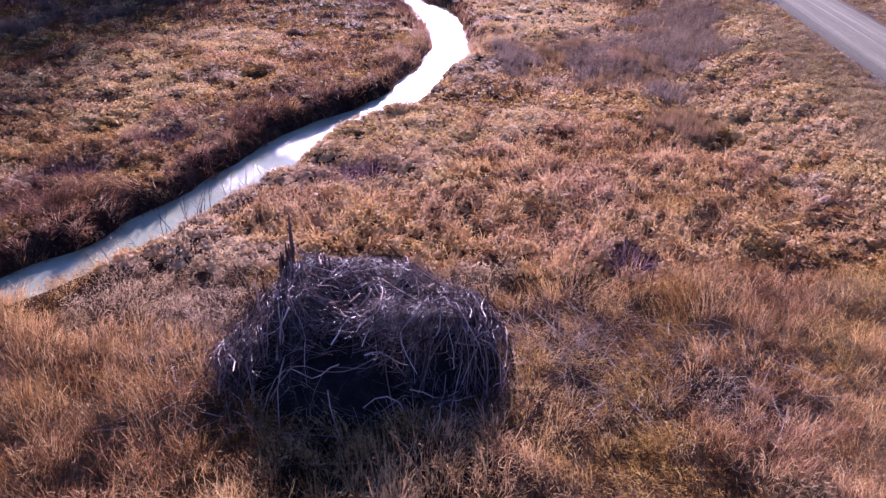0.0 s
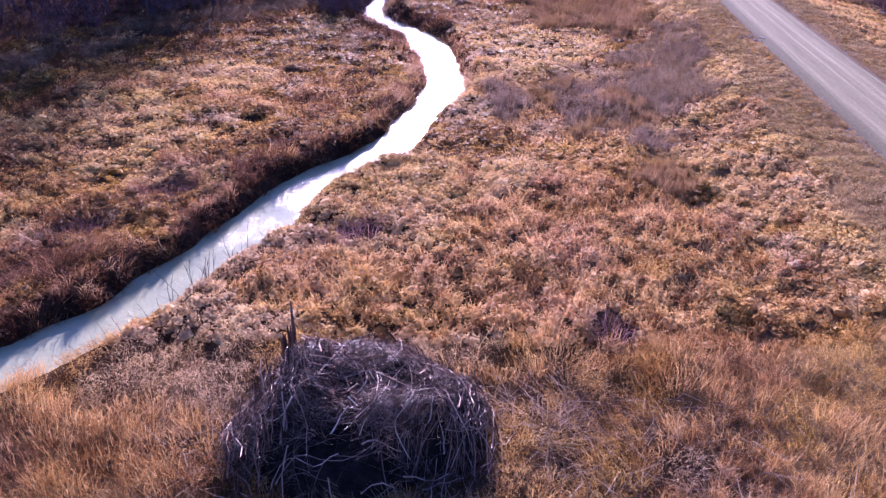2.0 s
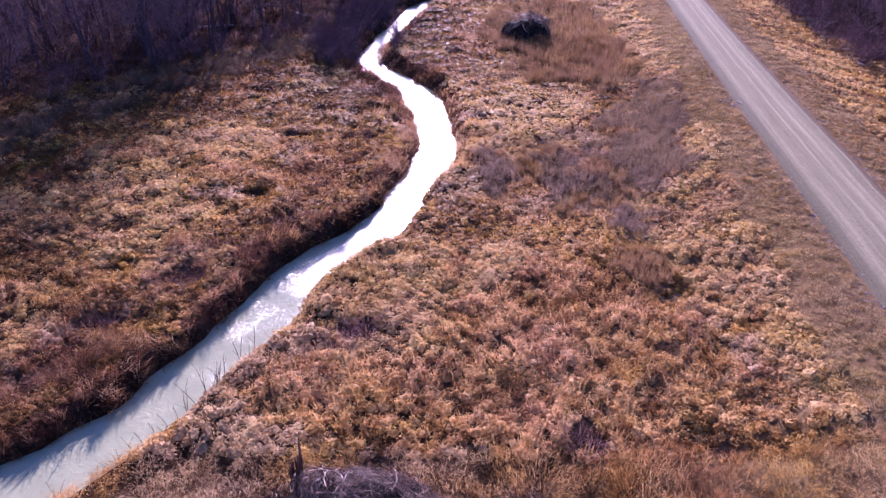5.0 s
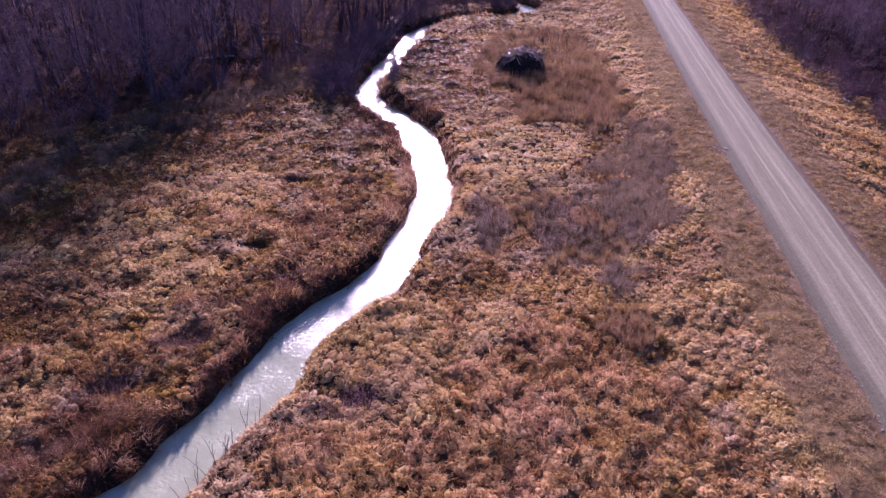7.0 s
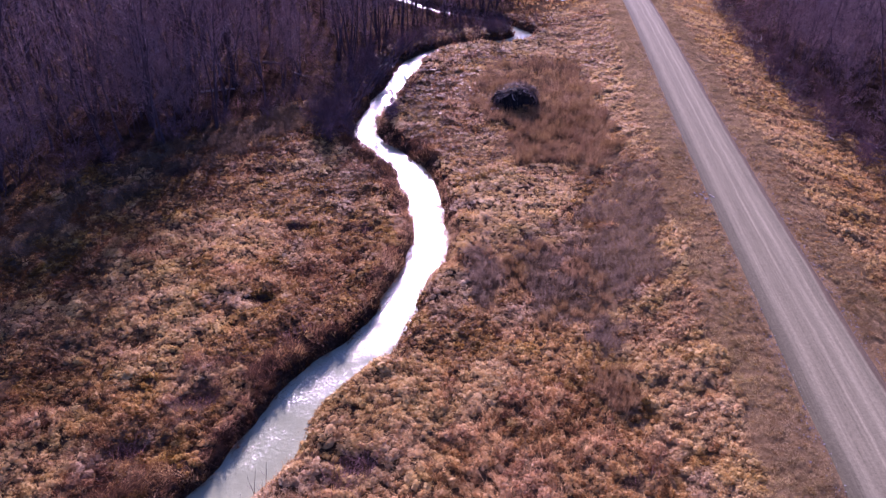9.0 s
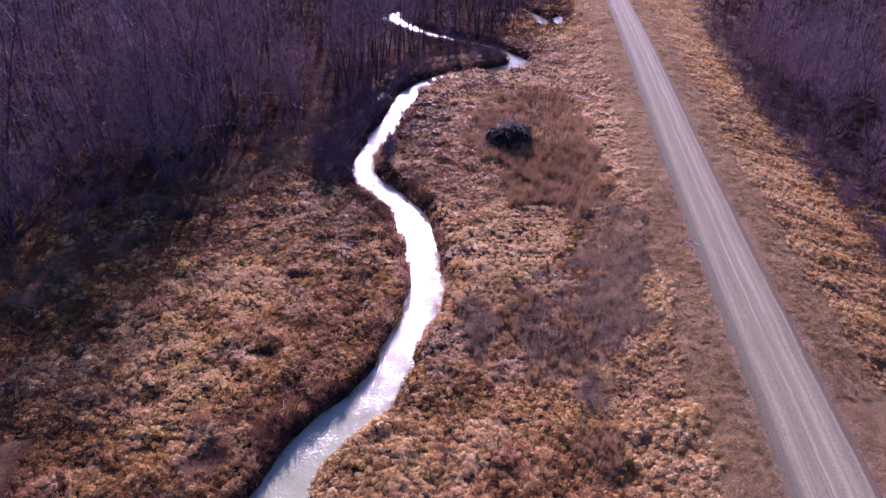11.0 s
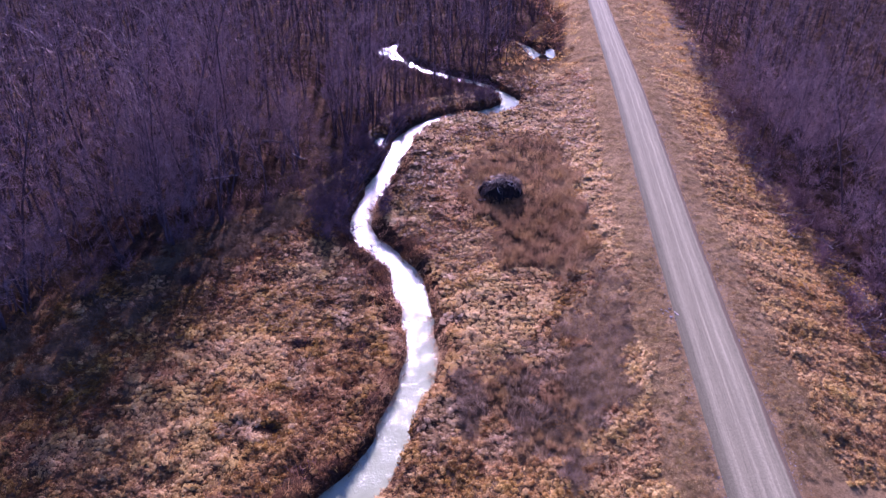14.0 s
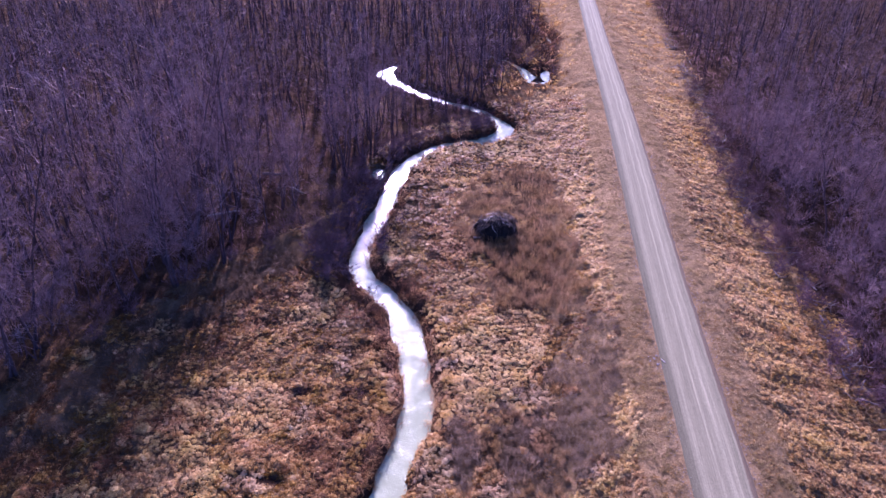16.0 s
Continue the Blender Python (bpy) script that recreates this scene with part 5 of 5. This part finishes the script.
    n = len(x)
    p = strands(rng, x, y, way, rng.uniform(0.35, 1.35, n), 6, shape, rng.uniform(-0.2, 0.11, n), rng.normal(0, 1.1, n))
    t = np.linspace(0, 1, 6)
    bag = Bag()
    for q in p:
        bag.tube(q, rng.uniform(0.0025, 0.0068) * thick * (1.1 - 0.8 * t), 3)
    tagged(part("twig_tangle", bag.mesh("twig_tangle", M_TWIG, True), root, "grey tangle of fine twigs"), kind="stuff")


build_lodge("beaver_lodge", "domed beaver lodge of weathered grey sticks in dry grass", LODGE, 2.62, 1.95, 1.78 - float(ground_at(*LODGE)), 4, 265, 4400, 4, 0.9)
build_lodge("beaver_lodge", "small dark beaver lodge among russet reeds", LODGE_FAR, 2.15, 1.7, 2.0, 9, 110, 420, 5, 1.7)


# ---------------------------------------------------------------- dead snags by the lodge
def build_snag(name, label, x, y, height, girth, seed, shards):
    """A splintered upright stub: a flared foot and several tapering splinters."""
    rng = np.random.default_rng(seed)
    z = float(ground_at(x, y)) - 0.08
    root = tagged(new(name), label, "tree stump")
    root.matrix_basis = Matrix.Translation((x, y, z))
    foot = Bag()
    t = np.linspace(0, 1, 5)
    foot.tube(np.stack([0.03 * t, -0.02 * t, t * height * 0.45], 1), girth * np.array([1.6, 1.15, 1.0, 0.9, 0.7]), 8)
    part("stump_foot", foot.mesh("stump_foot", M_SNAG, True), root)
    for i in range(shards):
        bag = Bag()
        a = i / shards * 6.28 + rng.uniform(-0.4, 0.4)
        h = height * (1.0 if i == 0 else rng.uniform(0.45, 0.8))
        t = np.linspace(0.1, 1, 6)
        out = girth * 0.6
        p = np.stack([math.cos(a) * out * (1 + 0.5 * t) + rng.normal(0, 0.012, 6), math.sin(a) * out * (1 + 0.5 * t) + rng.normal(0, 0.012, 6), h * t], 1)
        bag.tube(p, girth * 0.55 * (1.05 - t) ** 0.8 + 0.004, 4)
        part("splinter", bag.mesh("splinter", M_SNAG), root)


build_snag("dead_snag", "splintered reddish-brown dead snag rising from the grass", -2.98, 11.5, 2.2, 0.15, 31, 8)
build_snag("dead_snag", "short broken stub among the lodge's sticks", -3.02, 10.4, 1.7, 0.15, 32, 7)
build_snag("dead_snag", "dark jagged stub standing in the lodge's back", -2.12, 10.7, 1.85, 0.13, 33, 7)


def build_log(name, label, at, heading, length, girth, mat, seed, tilt=0.0):
    """A barked or peeled trunk lying on the ground, with a broken end and branch stubs."""
    rng = np.random.default_rng(seed)
    root = tagged(new(name), label, "log")
    root.matrix_basis = Matrix.Translation((at[0], at[1], float(ground_at(*at)) + girth * 0.6)) @ pose(0, 0, 0, 90 - tilt, 0, heading)
    t, p = curve_points(rng, length, 9, 0.05, 0.008)
    trunk = Bag()
    trunk.tube(p, girth * (1.1 - 0.5 * (t + 0.5)), 8)
    part("trunk", trunk.mesh("trunk", mat, True), root)
    for _ in range(4):
        j = int(rng.integers(2, 8))
        u = np.linspace(0, 1, 3)
        stub = Bag()
        stub.tube(p[j] + unit(np.array([rng.normal(), rng.normal(), 0.5])) * (u * length * rng.uniform(0.06, 0.18))[:, None], girth * 0.4 * (1.1 - 0.6 * u), 5)
        part("branch_stub", stub.mesh("branch_stub", mat), root)


for lx, ly, turned, long, thick, seed in ((-14.6, 70.8, 84, 3.4, 0.13, 81), (-11.8, 66.5, 40, 2.6, 0.1, 82), (-18.5, 62.0, 110, 3.0, 0.11, 83), (-22.4, 57.5, 65, 2.8, 0.1, 84)):
    build_log("fallen_log", "pale grey fallen log on the woodland floor", (lx, ly), turned, long, thick, M_LOG, seed)
build_log("gnawed_log", "short pale gnawed log beside the small lodge", (6.0, 56.4), 70, 0.7, 0.12, M_BARE, 85, 18)


# ---------------------------------------------------------------- fallen stems
def build_fallen_stems():
    bag = Bag()
    rng = np.random.default_rng(41)
    for cx, cy, rx, ry, n, pale in ((4.4, 9.4, 2.6, 1.7, 420, 0.35), (2.2, 10.6, 1.3, 1.2, 160, 0.55), (-1.2, 7.7, 3.0, 0.9, 90, 0.1), (-4.4, 9.4, 1.2, 1.8, 160, 0.3), (9.0, 9.5, 3, 2, 120, 0.5),
                                    (4.5, 35.0, 2.0, 3.0, 120, 0.6)):
        for _ in range(n):
            r, a = math.sqrt(rng.random()), rng.uniform(0, 6.28)
            x, y = cx + math.cos(a) * r * rx, cy + math.sin(a) * r * ry
            ln = rng.uniform(0.35, 1.1)
            way = unit(np.array([rng.normal(), rng.normal(), abs(rng.normal(0, 0.22))]))
            t = np.linspace(0, 1, 3)
            p = np.array([x, y, float(ground_at(x, y)) + rng.uniform(0.08, 0.38)]) + way * (t * ln)[:, None] + rng.normal(0, 0.03 * ln, (3, 3)) * t[:, None]
            before = sum(len(f) for f in bag.f)
            bag.tube(p, rng.uniform(0.0025, 0.005) * (1.1 - 0.6 * t), 3)
            bag.t.append(np.full(sum(len(f) for f in bag.f) - before, np.clip(pale + rng.normal(0, 0.25), 0, 1)))
    tagged(new("fallen_stems", bag.mesh("fallen_stems", M_STEM)), "pale dead stems lying criss-cross on trampled grass", "dead stems", kind="stuff")


build_fallen_stems()


# ---------------------------------------------------------------- bare shoots at the water
def build_shoot(rng, x, y, height, forks):
    root = tagged(new("bare_shoot"), "thin leafless willow shoot leaning over the creek bank", "shrub", "willow shoots on the creek bank")
    root.matrix_basis = Matrix.Translation((x, y, float(ground_at(x, y)) - 0.05))
    bag = Bag()
    lean = rng.normal(0, 0.25, 2)
    t = np.linspace(0, 1, 6)
    p = np.stack([lean[0] * height * t ** 1.4, lean[1] * height * t ** 1.4, height * t], 1) + rng.normal(0, 0.015, (6, 3)) * t[:, None]
    bag.tube(p, 0.012 * (1.1 - 0.85 * t), 4)
    part("stem", bag.mesh("stem", M_BARK), root)
    for _ in range(forks):
        f = rng.uniform(0.3, 0.85)
        at = np.array([np.interp(f, t, p[:, c]) for c in range(3)])
        way = unit(np.array([rng.normal(0, 0.6), rng.normal(0, 0.6), 1.0]))
        u = np.linspace(0, 1, 4)
        b2 = Bag()
        b2.tube(at + way * (u * height * rng.uniform(0.2, 0.4))[:, None] + rng.normal(0, 0.015, (4, 3)) * u[:, None], 0.006 * (1.1 - 0.8 * u), 3)
        part("twig", b2.mesh("twig", M_BRANCH), root)


def build_shoots():
    rng = np.random.default_rng(52)
    places = 0
    while places < 26:
        y = rng.uniform(11.8, 19.0)
        i = int(np.argmin(np.abs(CREEK[:, 1] - y) + 100 * (CREEK[:, 1] > 60)))
        x = CREEK[i, 0] + CREEK[i, 2] * 1.25 + rng.uniform(0.2, 0.8)
        if x > -5.5:
            continue
        build_shoot(rng, x, y, rng.uniform(0.6, 1.35), int(rng.integers(1, 4)))
        places += 1


build_shoots()


def build_leaning_saplings():
    """Thin bare stems that lean out over the creek where it leaves the wood."""
    rng = np.random.default_rng(57)
    for y in (53.6, 54.8, 56.2, 57.6, 59.0, 60.4, 61.8, 63.2, 64.6, 66.2, 68.0, 69.6, 71.5, 73.2):
        i = int(np.argmin(np.abs(CREEK[:, 1] - y)))
        x0 = CREEK[i, 0] - CREEK[i, 2] - rng.uniform(0.5, 1.1)
        root = tagged(new("leaning_sapling"), "thin bare sapling leaning out over the creek", "sapling", "saplings leaning over the creek")
        root.matrix_basis = Matrix.Translation((x0, y, float(ground_at(x0, y)) - 0.1))
        h = rng.uniform(2.4, 4.8)
        t = np.linspace(0, 1, 7)
        p = np.stack([h * rng.uniform(0.35, 0.75) * t ** 1.3, h * rng.normal(0.1, 0.25) * t, h * 0.85 * t], 1) + rng.normal(0, 0.04, (7, 3)) * t[:, None]
        bag = Bag()
        bag.tube(p, 0.07 * (1.1 - 0.8 * t), 5)
        part("stem", bag.mesh("stem", M_BARK), root)
        for _ in range(6):
            f = rng.uniform(0.3, 0.95)
            at = np.array([np.interp(f, t, p[:, c]) for c in range(3)])
            u = np.linspace(0, 1, 4)
            b2 = Bag()
            b2.tube(at + unit(np.array([rng.normal(0.4, 0.5), rng.normal(0, 0.6), 0.7])) * (u * rng.uniform(0.6, 1.4))[:, None] + rng.normal(0, 0.04, (4, 3)) * u[:, None], 0.03 * (1.1 - 0.8 * u), 3)
            part("branch", b2.mesh("branch", M_SHRUB), root)


build_leaning_saplings()


# ---------------------------------------------------------------- brush along the right-hand wood
def build_fallen_branches():
    rng = np.random.default_rng(63)
    edge = smooth_line([(30.3, 34, 0), (31.4, 46, 0), (32.2, 55, 0), (33.1, 64, 0), (34.5, 72, 0), (36.7, 85, 0), (39.9, 100, 0), (43.5, 124, 0)], 8)
    shapes = []
    for k in range(6):
        bag = Bag()
        t, p = curve_points(rng, rng.uniform(1.3, 2.9), 8, 0.16, 0.03)
        bag.tube(p, rng.uniform(0.03, 0.07) * (1.1 - 0.75 * (t + 0.5)), 6)
        limb = bag.mesh("limb", M_LOG, True)
        sides = []
        for _ in range(6):
            j = int(rng.integers(2, 7))
            u = np.linspace(0, 1, 4)
            q = p[j] + unit(np.array([rng.normal(), rng.normal(), 0.6])) * (u * rng.uniform(0.5, 1.4))[:, None] + rng.normal(0, 0.05, (4, 3)) * u[:, None]
            b2 = Bag()
            b2.tube(q, 0.025 * (1.1 - 0.85 * u), 4)
            sides.append(b2.mesh("side_branch", M_LOG))
        shapes.append((limb, sides))
    for n in range(90):
        x, y, _ = edge[int(rng.integers(len(edge)))] + np.array([rng.normal(0.7, 0.6), rng.normal(0, 1.2), 0])
        limb, sides = shapes[n % 6]
        root = tagged(new("fallen_branch"), "weathered grey fallen branch in the brush at the wood's edge", "branch", "fallen branches at the wood's edge")
        root.matrix_basis = Matrix.Translation((x, y, float(ground_at(x, y)) + rng.uniform(0.05, 0.45))) @ pose(0, 0, 0, 90 + rng.normal(0, 9), 0, rng.uniform(0, 360))
        part("limb", limb, root)
        for me in sides:
            part("side_branch", me, root)


build_fallen_branches()


# ---------------------------------------------------------------- stones and litter by the track
def build_stones():
    rng = np.random.default_rng(71)

    def stone(size):
        bm = bmesh.new()
        bmesh.ops.create_icosphere(bm, subdivisions=1, radius=size)
        for v in bm.verts:
            v.co *= rng.uniform(0.75, 1.2)
            v.co.z *= 0.6
        me = bpy.data.meshes.new("stone")
        bm.to_mesh(me)
        bm.free()
        me.materials.append(M_STONE)
        return me
    shapes = [stone(rng.uniform(0.05, 0.11)) for _ in range(6)]
    for k in range(7):
        x, y = 16.75 + rng.normal(0, 0.3), 37.9 + rng.normal(0, 0.4)
        ob = tagged(new("stone", shapes[k % 6]), "pale rounded stone at the gravel track's edge", "stone", "stones at the track's edge")
        ob.matrix_basis = Matrix.Translation((x, y, float(ground_at(x, y)) + 0.03)) @ pose(0, 0, 0, 0, 0, rng.uniform(0, 360))
    bm = bmesh.new()
    bmesh.ops.create_cube(bm, size=1)
    bmesh.ops.scale(bm, vec=(0.07, 0.42, 0.05), verts=bm.verts)
    bmesh.ops.bevel(bm, geom=bm.edges[:], offset=0.012, segments=2, affect="EDGES")
    me = bpy.data.meshes.new("white_stake")
    bm.to_mesh(me)
    bm.free()
    me.materials.append(M_BARE)
    ob = tagged(new("white_stake", me), "short white stake lying on the track's shoulder", "stake")
    ob.matrix_basis = Matrix.Translation((17.35, 37.6, float(ground_at(17.35, 37.6)) + 0.06)) @ pose(0, 0, 0, 0, 0, 25)
    # loose gravel along both edges
    way = np.gradient(ROAD[:, :2], axis=0)
    way /= np.linalg.norm(way, axis=1)[:, None]
    n = 2200
    y = rng.uniform(14, 75, n)
    cx, half = np.interp(y, ROAD[:, 1], ROAD[:, 0]), np.interp(y, ROAD[:, 1], ROAD[:, 2])
    side = np.where(rng.random(n) < 0.5, -1, 1)
    x = cx + side * (half + rng.normal(0.1, 0.28, n))
    r = rng.uniform(0.01, 0.026, n)
    c = np.stack([x, y, np.maximum(ground_at(x, y), ROAD_Z - 0.02) + r * 0.4], 1)
    corner = np.array([[-1, -1, -0.6], [1, -1, -0.6], [1, 1, -0.6], [-1, 1, -0.6], [-0.6, -0.6, 0.6], [0.6, -0.6, 0.6], [0.6, 0.6, 0.6], [-0.6, 0.6, 0.6]])
    v = c[:, None] + corner[None] * r[:, None, None] * rng.uniform(0.7, 1.3, (n, 8, 1))
    f = np.array([[4, 5, 6, 7], [0, 1, 5, 4], [1, 2, 6, 5], [2, 3, 7, 6], [3, 0, 4, 7]])
    f = (np.arange(n)[:, None, None] * 8 + f[None]).reshape(-1, 4)
    tagged(new("edge_gravel", mesh_of("edge_gravel", v.reshape(-1, 3), f, M_STONE)), "loose gravel strewn along the track's edges", "gravel", kind="stuff")


build_stones()
